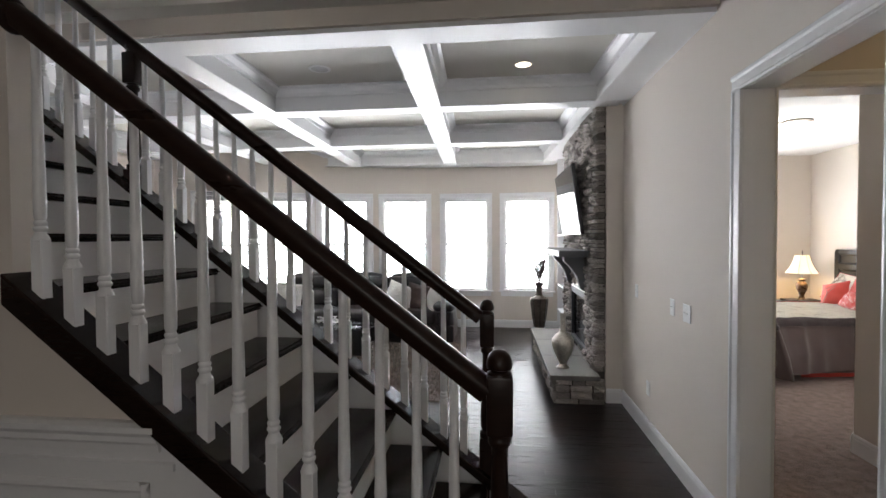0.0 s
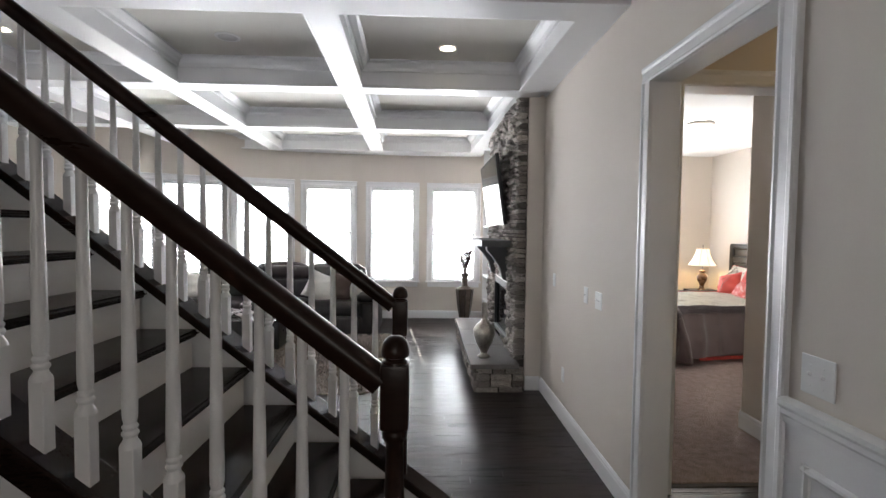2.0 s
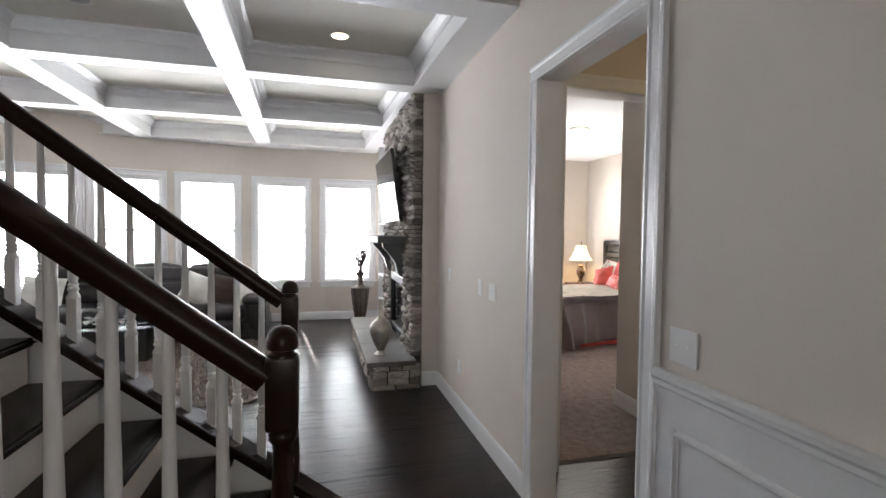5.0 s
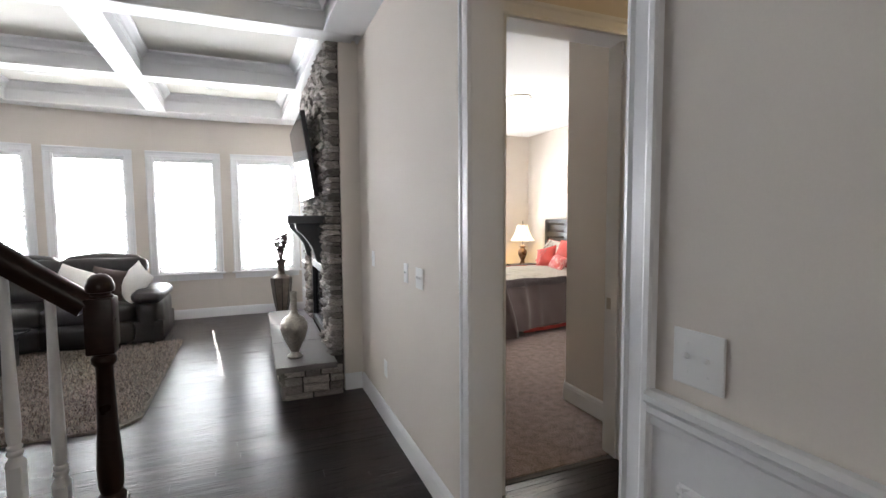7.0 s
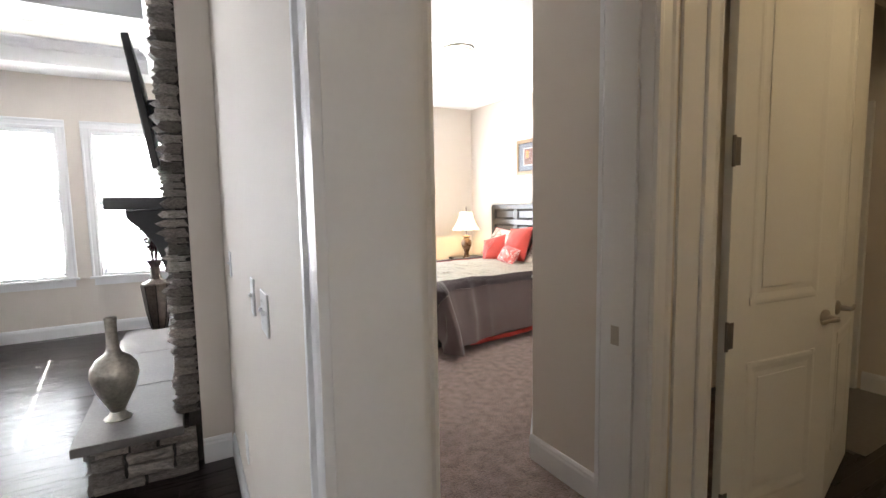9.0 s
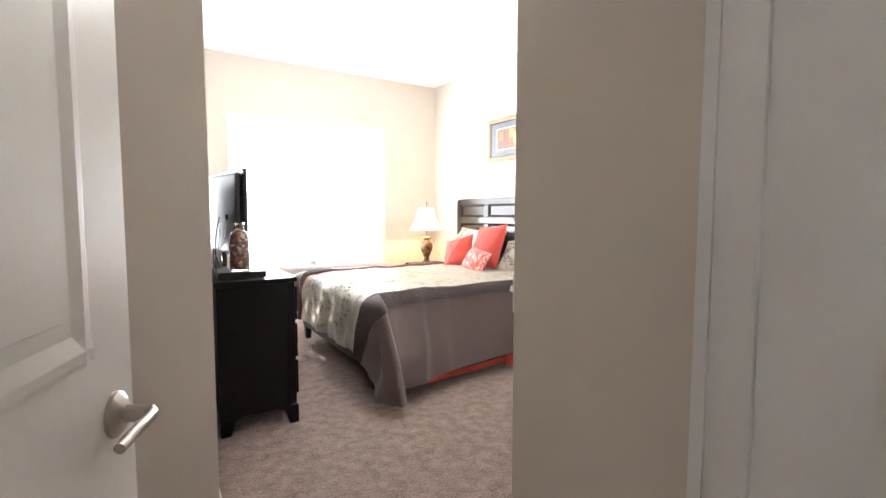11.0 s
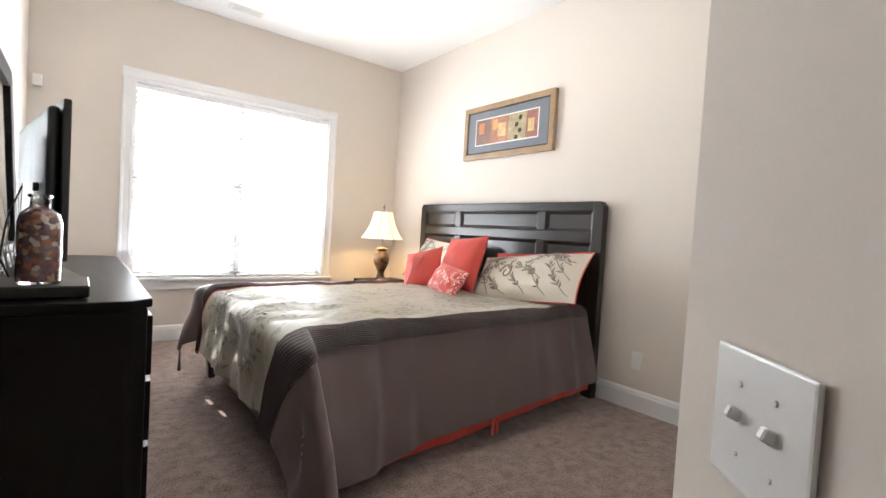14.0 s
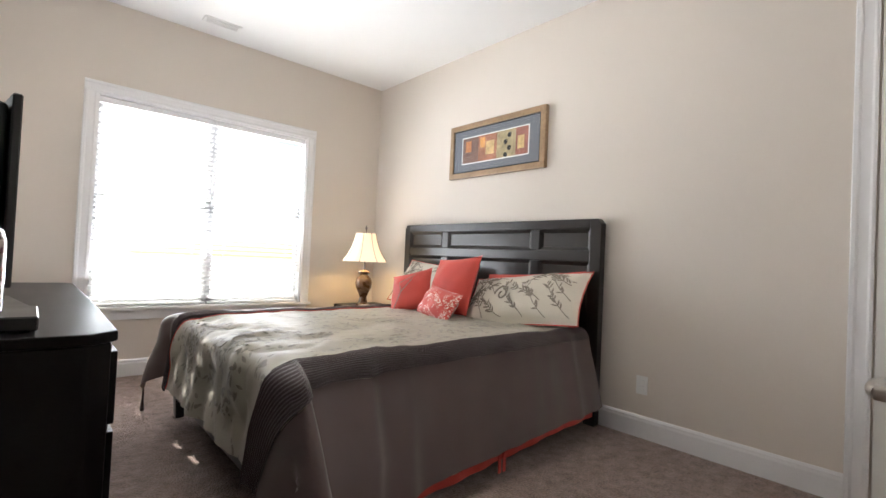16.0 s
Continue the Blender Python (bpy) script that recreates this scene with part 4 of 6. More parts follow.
for i in range(14):
    a, lean = random.uniform(0, 6.28), random.uniform(0.03, 0.14)
    hgt = random.uniform(0.28, 0.46)
    pts = [(0.02 * math.cos(a), 0.02 * math.sin(a), 0.8)] + [((0.02 + lean * f * f) * math.cos(a), (0.02 + lean * f * f) * math.sin(a), 0.82 + hgt * f) for f in (0.3, 0.6, 0.8, 1.0)]
    bm = tube(pts, 0.005, 5)
    pale = i % 4 == 0
    for k in range(26):
        f = random.uniform(0.35, 1.0)
        c = Vector(((0.02 + lean * f * f) * math.cos(a), (0.02 + lean * f * f) * math.sin(a), 0.82 + hgt * f))
        dv = Vector((random.uniform(-1, 1), random.uniform(-1, 1), random.uniform(0.2, 1))).normalized()
        q = dv.orthogonal().normalized() * (0.012 if pale else 0.011)
        ln = 0.05 if pale else 0.042
        vv = [bm.verts.new(c + p) for p in (Vector((0, 0, 0)), dv * ln * 0.5 + q, dv * ln, dv * ln * 0.5 - q)]
        bm.faces.new(vv)
    part("dried_stem", bm, PALESTEM if pale else TWIG, tall, "pale dried leaves" if pale else "dark dried seed stem")

# white built-in shelves past the chimney
bs = thing("built_in_shelf", (HX, 7.1, 0), "white built-in shelf unit beside the fireplace", "shelf")
part("side_panel", local(box(1.22, HX - 0.002, 6.6, 6.625, 0, 2.9, 0.002, 1), bs.location), TRIM, bs)
part("side_panel", local(box(1.22, HX - 0.002, 7.42, 7.445, 0, 2.9, 0.002, 1), bs.location), TRIM, bs)
for z in (0.08, 0.45, 0.85, 1.25, 1.65, 2.1, 2.5):
    part("shelf", local(box(1.225, HX - 0.003, 6.626, 7.419, z, z + 0.022, 0.002, 1), bs.location), TRIM, bs)


# ---------------------------------------------------------------- ceiling fixtures
def can(at, lit, label):
    t = thing("ceiling_light" if lit else "ceiling_speaker", at, label, "downlight" if lit else "speaker")
    part("trim_ring", lathe([(0.085, -0.0005), (0.085, -0.005), (0.066, -0.008), (0.066, -0.002)], 28, cap=False), PLASTIC, t, "", True)
    part("lens" if lit else "grille", lathe([(0.001, -0.004), (0.0655, -0.003)], 28, cap=False), CANLIT if lit else GRILLE, t)
    return t


can((0.449, 3.83, LC), True, "lit round recessed downlight in the coffer")
can((-3.1, 3.67, LC), True, "lit round recessed downlight in the coffer")
sp = can((-1.35, 3.72, LC), False, "round white ceiling speaker in the coffer")
sp.scale = (1.15, 1.15, 1)
for x in (0.24, -1.6):
    vt = thing("ceiling_vent", (x, 7.2, LC), "small white ceiling air vent in the coffer", "vent")
    part("frame", box(-0.16, 0.16, -0.05, 0.05, -0.008, -0.0005, 0.003, 1), PLASTIC, vt)
    for k in range(5):
        part("slat", box(-0.14, 0.14, -0.036 + k * 0.016, -0.026 + k * 0.016, -0.012, -0.0085), PLASTIC, vt)

# ---------------------------------------------------------------- living room furniture
def cushion_bm(w, d, h, r=0.06, puff=0.03, n=10, seed=0):
    """A stuffed block: rounded edges and slightly bulging faces."""
    bm = bmesh.new()
    bmesh.ops.create_cube(bm, size=1.0)
    bmesh.ops.subdivide_edges(bm, edges=bm.edges[:], cuts=n, use_grid_fill=True)
    for v in bm.verts:
        c = v.co * 2
        p = Vector((c.x * w / 2, c.y * d / 2, c.z * h / 2))
        core = Vector((max(min(p.x, w / 2 - r), r - w / 2), max(min(p.y, d / 2 - r), r - d / 2), max(min(p.z, h / 2 - r), r - h / 2)))
        o = p - core
        if o.length > 1e-6:
            p = core + o.normalized() * min(o.length, r) if o.length > r else p
        k = (1 - c.x ** 2) * (1 - c.y ** 2) + (1 - c.y ** 2) * (1 - c.z ** 2) + (1 - c.x ** 2) * (1 - c.z ** 2)
        nrm = Vector((c.x ** 5, c.y ** 5, c.z ** 5))
        p += nrm * puff * k + Vector(noise.noise_vector(Vector((p.x * 5 + seed, p.y * 5, p.z * 5)))) * 0.008
        v.co = p
    return bm


def moved(bm, v, rx=0.0, rz=0.0):
    bm.transform(Matrix.Translation(v) @ Matrix.Rotation(radians(rz), 4, 'Z') @ Matrix.Rotation(radians(rx), 4, 'X'))
    return bm


so = thing("leather_sofa", (-2.0, 7.05, 0), "black leather reclining sofa with padded arms under the windows", "sofa")
part("base", box(-1.58, 1.58, -0.42, 0.42, 0.05, 0.30, 0.03, 3), LEATHER, so, "", True)
for i in range(3):
    x = -0.86 + i * 0.86
    part("seat_cushion", moved(cushion_bm(0.855, 0.66, 0.22, 0.07, 0.03, seed=i), (x, -0.12, 0.40)), LEATHER, so, "", True)
    part("footrest_panel", moved(cushion_bm(0.85, 0.12, 0.26, 0.05, 0.02, seed=i + 3), (x, -0.42, 0.19)), LEATHER, so, "", True)
    part("back_cushion", moved(cushion_bm(0.85, 0.26, 0.36, 0.09, 0.05, seed=i + 7), (x, 0.25, 0.62), -10), LEATHER, so, "", True)
    part("head_cushion", moved(cushion_bm(0.85, 0.24, 0.26, 0.09, 0.05, seed=i + 9), (x, 0.31, 0.88), -12), LEATHER, so, "", True)
for s in (-1, 1):
    part("arm", moved(cushion_bm(0.25, 0.8, 0.48, 0.08, 0.03, seed=20 + s), (s * 1.43, 0.0, 0.31)), LEATHER, so, "", True)
    part("arm_pad", moved(cushion_bm(0.3, 0.8, 0.14, 0.06, 0.03, seed=24 + s), (s * 1.43, -0.06, 0.58)), LEATHER, so, "", True)
for x in (-1.45, 1.45):
    for y in (-0.36, 0.36):
        part("foot", box(x - 0.03, x + 0.03, y - 0.03, y + 0.03, 0, 0.05, 0.004, 1), BLACK, so)


def pillow_bm(w, h, t, n=18, pinch=0.12, seed=0):
    """A throw pillow in its own x and z, thickest in the middle and drawn in between its corners."""
    bm = bmesh.new()
    grid = {}
    for s in (1, -1):
        for i in range(n + 1):
            for j in range(n + 1):
                u, v = 2 * i / n - 1, 2 * j / n - 1
                edge = i in (0, n) or j in (0, n)
                if edge and s == -1:
                    grid[s, i, j] = grid[1, i, j]
                    continue
                px = u * (1 - pinch * (1 - v * v) * 0.5 * abs(u) - 0.0)
                pz = v * (1 - pinch * (1 - u * u) * 0.5 * abs(v) - 0.0)
                th = t / 2 * ((1 - u ** 2) * (1 - v ** 2)) ** 0.58
                wob = noise.noise(Vector((u * 2.2 + seed, v * 2.2, s * 3.0))) * 0.012
                grid[s, i, j] = bm.verts.new((px * w / 2, s * (th + wob * (not edge)), pz * h / 2))
    for s in (1, -1):
        for i in range(n):
            for j in range(n):
                bm.faces.new([grid[s, a, b] for a, b in ((i, j), (i + 1, j), (i + 1, j + 1), (i, j + 1))])
    bmesh.ops.recalc_face_normals(bm, faces=bm.faces)
    return bm


def pillow(name, at, rz, rx, ry, w, h, t, material, label, seed=0, group="cushions"):
    tt = thing(name, at, label, "pillow", group)
    tt.matrix_world = Matrix.Translation(at) @ Matrix.Rotation(radians(rz), 4, 'Z') @ Matrix.Rotation(radians(rx), 4, 'X') @ Matrix.Rotation(radians(ry), 4, 'Y')
    part("cover", pillow_bm(w, h, t, seed=seed), material, tt, "", True)
    return tt


BROWNP = mat("brown_pillow_cloth", (0.05, 0.03, 0.024), 0.8, vary=0.2, fine=200, bump=0.06, sheen=0.2)
pillow("throw_pillow", (-1.3, 6.9, 0.71), 14, -26, 24, 0.46, 0.44, 0.2, FUR, "fluffy white throw pillow leaning on the black sofa", 3, "sofa pillows")
pillow("throw_pillow", (-1.02, 6.94, 0.70), -8, -22, 12, 0.42, 0.42, 0.15, BROWNP, "dark brown throw pillow between two white ones", 6, "sofa pillows")
pillow("throw_pillow", (-0.74, 6.9, 0.72), -42, -26, 30, 0.42, 0.42, 0.18, FUR, "plump white throw pillow leaning on the sofa arm", 5, "sofa pillows")
pillow("throw_pillow", (-3.15, 6.95, 0.70), 18, -24, 8, 0.44, 0.44, 0.16, FUR, "fluffy white throw pillow at the sofa end", 8, "sofa pillows")

ct = thing("coffee_table", (-1.95, 6.0, 0), "black coffee table with a rounded glass top on the rug", "table")
part("pedestal", box(-0.36, 0.36, -0.22, 0.22, 0.03, 0.40, 0.03, 3), BLACK, ct, "", True)
bm = lathe([(0.52, 0.405), (0.53, 0.41), (0.53, 0.418), (0.52, 0.422)], 40)
bmesh.ops.scale(bm, vec=(1.0, 0.66, 1), verts=bm.verts)
part("glass_top", bm, glass("smoked_table_glass", (0.55, 0.6, 0.6), 0.0, 1.45), ct, "clear glass top", True)
fl = thing("table_flowers", (-2.1, 6.0, 0.4225), "white flowers in a low dish on the coffee table", "flowers")
part("dish", lathe([(0.05, 0), (0.11, 0.03), (0.115, 0.032), (0.05, 0.006)], 24), PLASTIC, fl, "", True)
for i in range(34):
    bm = bmesh.new()
    c = Vector((random.uniform(-0.2, 0.24), random.uniform(-0.1, 0.1), random.uniform(0.03, 0.11)))
    for k in range(6):
        a = k * 1.05 + random.random()
        d = Vector((math.cos(a), math.sin(a), 0.5)) * 0.035
        q = Vector((-math.sin(a), math.cos(a), 0)) * 0.012
        bm.faces.new([bm.verts.new(c + p) for p in (Vector((0, 0, -0.01)), d * 0.6 + q, d, d * 0.6 - q)])
    part("blossom", bm, PLASTIC, fl)

# shag rug: backing and thousands of tufts
rg = thing("shag_rug", (-1.6, 5.45, 0), "shaggy brown-grey rug in front of the sofa", "rug")
bm = plan_prism([(-3.05 + 1.6, 4.24 - 5.45), (-0.33 + 1.6, 4.24 - 5.45), (-0.21 + 1.6, 4.40 - 5.45), (-0.24 + 1.6, 6.72 - 5.45), (-3.05 + 1.6, 6.72 - 5.45)], 0.001, 0.016)
part("backing", bm, RUGM, rg)
verts, faces = [], []
rr = random.Random(5)
for _ in range(30000):
    x, y = rr.uniform(-1.45, 1.38), rr.uniform(-1.22, 1.28)
    if x > 1.25 and y < -1.05 and (x - 1.27) + (-1.05 - y) > 0.09:
        continue
    a, ln, hh = rr.uniform(0, 6.28), rr.uniform(0.015, 0.045), rr.uniform(0.02, 0.05)
    dx, dy, wx, wy = math.cos(a) * ln, math.sin(a) * ln, -math.sin(a) * 0.004, math.cos(a) * 0.004
    k = len(verts)
    verts += [(x - wx, y - wy, 0.012), (x + wx, y + wy, 0.012), (x + dx * 0.5 + wx, y + dy * 0.5 + wy, 0.012 + hh * 0.75), (x + dx * 0.5 - wx, y + dy * 0.5 - wy, 0.012 + hh * 0.75), (x + dx, y + dy, 0.012 + hh * 0.6)]
    faces += [(k, k + 1, k + 2, k + 3), (k + 3, k + 2, k + 4)]
me = bpy.data.meshes.new("pile")
me.from_pydata(verts, [], faces)
m2 = RUGM.copy()
m2.name = "shag_tuft"
n = m2.node_tree.nodes
geo = n.new("ShaderNodeNewGeometry")
ramp = n.new("ShaderNodeMapRange")
ramp.inputs[3].default_value, ramp.inputs[4].default_value = 0.45, 1.8
hs = [q for q in n if q.type == 'HUE_SAT'][0]
m2.node_tree.links.new(geo.outputs["Random Per Island"], ramp.inputs[0])
m2.node_tree.links.new(ramp.outputs[0], hs.inputs["Value"])
me.materials.append(m2)
ob = new("shag_tufting", me)
ob.parent = rg
tagged(ob, "long mixed brown and cream tufts", kind="stuff")


# ---------------------------------------------------------------- bedroom
def leaf_mat(name, base, dark, scale, rough, amount=0.5, sheen=0.2, size=0.2):
    """A woven ground with scattered darker leaves and a cloudy sheen."""
    m = mat(name, base, rough, vary=0.08, scale=5, fine=260, bump=0.05, sheen=sheen)
    nt = m.node_tree
    n, l = nt.nodes, nt.links
    hs = [q for q in n if q.type == 'HUE_SAT'][0]
    b = n["Principled BSDF"]
    tc = n.new("ShaderNodeTexCoord")
    wob = n.new("ShaderNodeTexNoise")
    wob.inputs["Scale"].default_value = scale * 0.4
    add = n.new("ShaderNodeVectorMath")
    add.operation = 'MULTIPLY_ADD'
    add.inputs[1].default_value = (0.25, 0.25, 0.25)
    l.new(tc.outputs["Object"], wob.inputs[0])
    l.new(wob.outputs["Color"], add.inputs[0])
    l.new(tc.outputs["Object"], add.inputs[2])
    mp = n.new("ShaderNodeMapping")
    mp.inputs["Rotation"].default_value = (0.4, 0.3, 0.7)
    mp.inputs["Scale"].default_value = (1, 2.3, 1.6)
    l.new(add.outputs[0], mp.inputs[0])
    vo = n.new("ShaderNodeTexVoronoi")
    vo.inputs["Scale"].default_value = scale
    l.new(mp.outputs[0], vo.inputs[0])
    cl = n.new("ShaderNodeTexNoise")
    cl.inputs["Scale"].default_value = scale * 0.45
    l.new(tc.outputs["Object"], cl.inputs[0])
    lt = n.new("ShaderNodeMapRange")
    lt.inputs[1].default_value, lt.inputs[2].default_value = size + 0.06, size
    l.new(vo.outputs["Distance"], lt.inputs[0])
    gate = n.new("ShaderNodeMapRange")
    gate.inputs[1].default_value, gate.inputs[2].default_value = 0.45, 0.55
    l.new(cl.outputs[0], gate.inputs[0])
    mu = n.new("ShaderNodeMath")
    mu.operation = 'MULTIPLY'
    l.new(lt.outputs[0], mu.inputs[0])
    l.new(gate.outputs[0], mu.inputs[1])
    mx = n.new("ShaderNodeMix")
    mx.data_type = 'RGBA'
    l.new(mu.outputs[0], mx.inputs[0])
    l.new(hs.outputs[0], mx.inputs[6])
    mx.inputs[7].default_value = (*dark, 1)
    l.new(mx.outputs[2], b.inputs["Base Color"])
    return m


PANEL = leaf_mat("sage_leaf_satin", (0.37, 0.34, 0.265), (0.19, 0.17, 0.13), 11, 0.48, size=0.26)
SHAM = mat("cream_sham_cloth", (0.66, 0.61, 0.52), 0.7, vary=0.06, scale=5, fine=240, bump=0.06, sheen=0.2)
SCROLL = mat("grey_brown_embroidery", (0.24, 0.205, 0.165), 0.7, vary=0.2, fine=200, bump=0.05)
CORALW = leaf_mat("coral_white_damask", (0.53, 0.06, 0.045), (0.78, 0.68, 0.62), 30, 0.7, size=0.38)

# bed: headboard, rails, legs, mattress
HY0, HY1, HXF, HXB, HZ = 5.47, 7.69, 5.565, 5.625, 1.42
bed = thing("bed", (4.5, 6.4, 0), "espresso wooden bed frame with a panelled headboard", "bed")
O = bed.location
hb = part("headboard", local(box(HXF + 0.02, HXB, HY0 + 0.02, HY1 - 0.02, 0.3, HZ - 0.02), O), BEDWOOD, bed)
cols = [(5.555, 5.985), (6.065, 7.03), (7.115, 7.6)]
rows_ = [(1.195, 1.35), (0.78, 1.115)]


def rail(x0, x1, y0, y1, z0, z1, r=0.006):
    part("headboard_rail", local(box(x0, x1, y0, y1, z0, z1, r, 2), O), BEDWOOD, hb)


for y, s in ((HY0, 1), (HY1, -1)):
    pts = [(y, 0.0), (y + s * 0.085, 0.0), (y + s * 0.085, HZ), (y + s * 0.03, HZ), (y, HZ - 0.035)]
    bm = bmesh.new()
    a = [bm.verts.new((HXF, p, q)) for p, q in pts]
    b = [bm.verts.new((HXB + 0.003, p, q)) for p, q in pts]
    for i in range(5):
        bm.faces.new((a[i], a[(i + 1) % 5], b[(i + 1) % 5], b[i]))
    bm.faces.new(a)
    bm.faces.new(b)
    part("headboard_post", local(bevel(bm, 0.005, 2), O), BEDWOOD, bed)
rail(HXF, HXB + 0.003, HY0 + 0.086, HY1 - 0.086, 1.35, HZ)
rail(HXF + 0.001, HXB, HY0 + 0.086, HY1 - 0.086, 1.115, 1.195)
rail(HXF + 0.001, HXB, HY0 + 0.086, HY1 - 0.086, 0.6, 0.78)
for y0, y1 in ((5.985, 6.065), (7.03, 7.115)):
    for z0, z1 in rows_:
        rail(HXF + 0.002, HXB - 0.01, y0, y1, z0 + 0.001, z1 - 0.001)
for y0, y1 in cols:
    for z0, z1 in rows_:
        bm = bmesh.new()
        xf = HXF + 0.019
        pr = [(0, 0.0), (0, 0.016), (0.01, 0.012), (0.024, 0.003), (0.026, 0.0)]
        for p, q, o in (((xf, y0, z0), (xf, y1, z0), (0, 0, 1)), ((xf, y0, z1), (xf, y1, z1), (0, 0, -1)), ((xf, y0, z0), (xf, y0, z1), (0, 1, 0)), ((xf, y1, z0), (xf, y1, z1), (0, -1, 0))):
            sweep(p, q, o, pr, bm, up=(-1, 0, 0))
        part("panel_moulding", local(bm, O), BEDWOOD, hb)
BY0b, BY1b, BFX = 5.57, 7.15, 3.42
part("foot_rail", local(box(BFX - 0.035, BFX + 0.0, BY0b - 0.02, BY1b + 0.05, 0.13, 0.33, 0.006, 2), O), BEDWOOD, bed)
for y in (BY0b, BY1b - 0.03):
    part("side_rail", local(box(BFX, HXF, y, y + 0.03, 0.15, 0.32, 0.005, 2), O), BEDWOOD, bed)
for y in (BY0b + 0.0, BY1b + 0.01):
    bm = bmesh.new()
    bx(bm, BFX - 0.03, BFX + 0.035, y - 0.035, y + 0.035, 0, 0.14)
    for v in bm.verts:
        if v.co.z < 0.01:
            v.co.x = BFX + (v.co.x - BFX) * 0.7
    part("leg", local(bevel(bm, 0.004, 1), O), BEDWOOD, bed)
mattress = tagged(part("mattress", box(BFX + 0.03, HXF - 0.01, BY0b + 0.035, BY1b - 0.035, 0.34, 0.63, 0.05, 3), SHAM, None, "", True), "cream mattress under the comforter on the bed", "mattress")
slats = part("slat_base", local(box(BFX + 0.002, HXF - 0.002, BY0b + 0.032, BY1b - 0.032, 0.30, 0.338), O), BEDWOOD, bed)

# comforter: one draped sheet, cut into its bands
CTOP, YC, HWD = 0.672, 6.355, 0.80
FOOTX, HEADX = 3.44, 5.45
LN = HEADX - FOOTX


def bend(e, flare=0.09, r=0.1):
    """Out and down for a length e past an edge that is rounded with radius r."""
    q = r * math.pi / 2
    if e <= 0:
        return 0.0, 0.0
    if e < q:
        return r * math.sin(e / r), r * (1 - math.cos(e / r))
    return r + (e - q) * flare, r + (e - q) * math.sqrt(1 - flare * flare)


def drape(s, v):
    """s: across from the middle; v: from the head towards the foot, in metres of cloth."""
    ex, ey = v - (HEADX - FOOTX), abs(s) - HWD
    sg = 1 if s > 0 else -1
    if s < 0 and ey > 0:
        ey *= 0.84 + 0.16 * min(v / (HEADX - FOOTX), 1)
    ripple = 0.5 + 0.5 * noise.noise(Vector((s * 1.3, v * 1.3, 4.0)))
    if ex > 0 and ey > 0:
        e = min(math.hypot(ex, ey), 0.68)
        ang = math.atan2(ey, ex)
        near = s < 0
        o, d = bend(e, 0.09 + (0.19 * math.sin(ang) if near else 0))
        bulge = max(math.sin(2 * ang), 0) ** (0.55 if near else 1)
        o *= 1 + (0.85 if near else 0.8) * bulge
        kx, ky = (1 - 0.45 * bulge, 1 + 0.45 * bulge) if near else (1, 1)
        x, y, z = FOOTX - o * math.cos(ang) * kx, YC + sg * (HWD + o * math.sin(ang) * ky), CTOP - d * 0.98
    else:
        ox, dx = bend(ex)
        oy, dy = bend(ey, 0.28 if s < 0 else 0.09)
        x, y, z = HEADX - min(v, HEADX - FOOTX) - ox, YC + sg * (min(abs(s), HWD) + oy), CTOP - dx - dy
    if s < 0 and ey > 0:
        y -= 0.13 * math.exp(-((ex + 0.03) / 0.3) ** 2) * min(ey / 0.45, 1.0)
    if s < 0 and ey > 0:
        for at, amp, wide in ((LN - 0.14, -0.025, 0.07), (LN - 0.29, 0.03, 0.05), (LN - 0.5, 0.014, 0.05), (0.75, 0.012, 0.08), (0.22, 0.02, 0.05)):
            y -= amp * math.exp(-((v - at - 0.12 * ey) / wide) ** 2) * min(ey / 0.16, 1.0)
    e = max(ex, ey, 0)
    fold = min(e / 0.3, 1.0)
    if e > 0:
        al = v if ey > ex else s
        f = ((0.006 if ey > ex else 0.016) * math.sin(al * 13 + 2 * noise.noise(Vector((al * 3, 0, 0)))) + 0.016 * noise.noise(Vector((al * 7, e * 3, 1.0)))) * fold
        if ey > ex:
            y += sg * f
        else:
            x -= f
        if ex > 0 and ey > 0:
            x -= f * 0.6
    flat = 1 - fold
    z += flat * (0.012 * noise.noise(Vector((s * 4, v * 4, 0))) + 0.006 * noise.noise(Vector((s * 14, v * 12, 5))))
    z += 0.008 * noise.noise(Vector((s * 9, v * 9, 7))) * (1 - flat * 0.4)
    if ex > -0.4 and abs(s) < 0.62:
        pk = math.sin(v * 5.2 + 3 * noise.noise(Vector((s * 2.5, v, 2)))) * 0.017 * min(1, (ex + 0.4) / 0.4)
        pk += 0.05 * (abs(noise.noise(Vector((s * 7 + v * 4, v * 3 - s * 2, 8)))) - 0.2) * min(1, (ex + 0.4) / 0.4)
        x -= pk * fold
        z += pk * (1 - fold)
    return Vector((x, y, max(z, 0.012)))


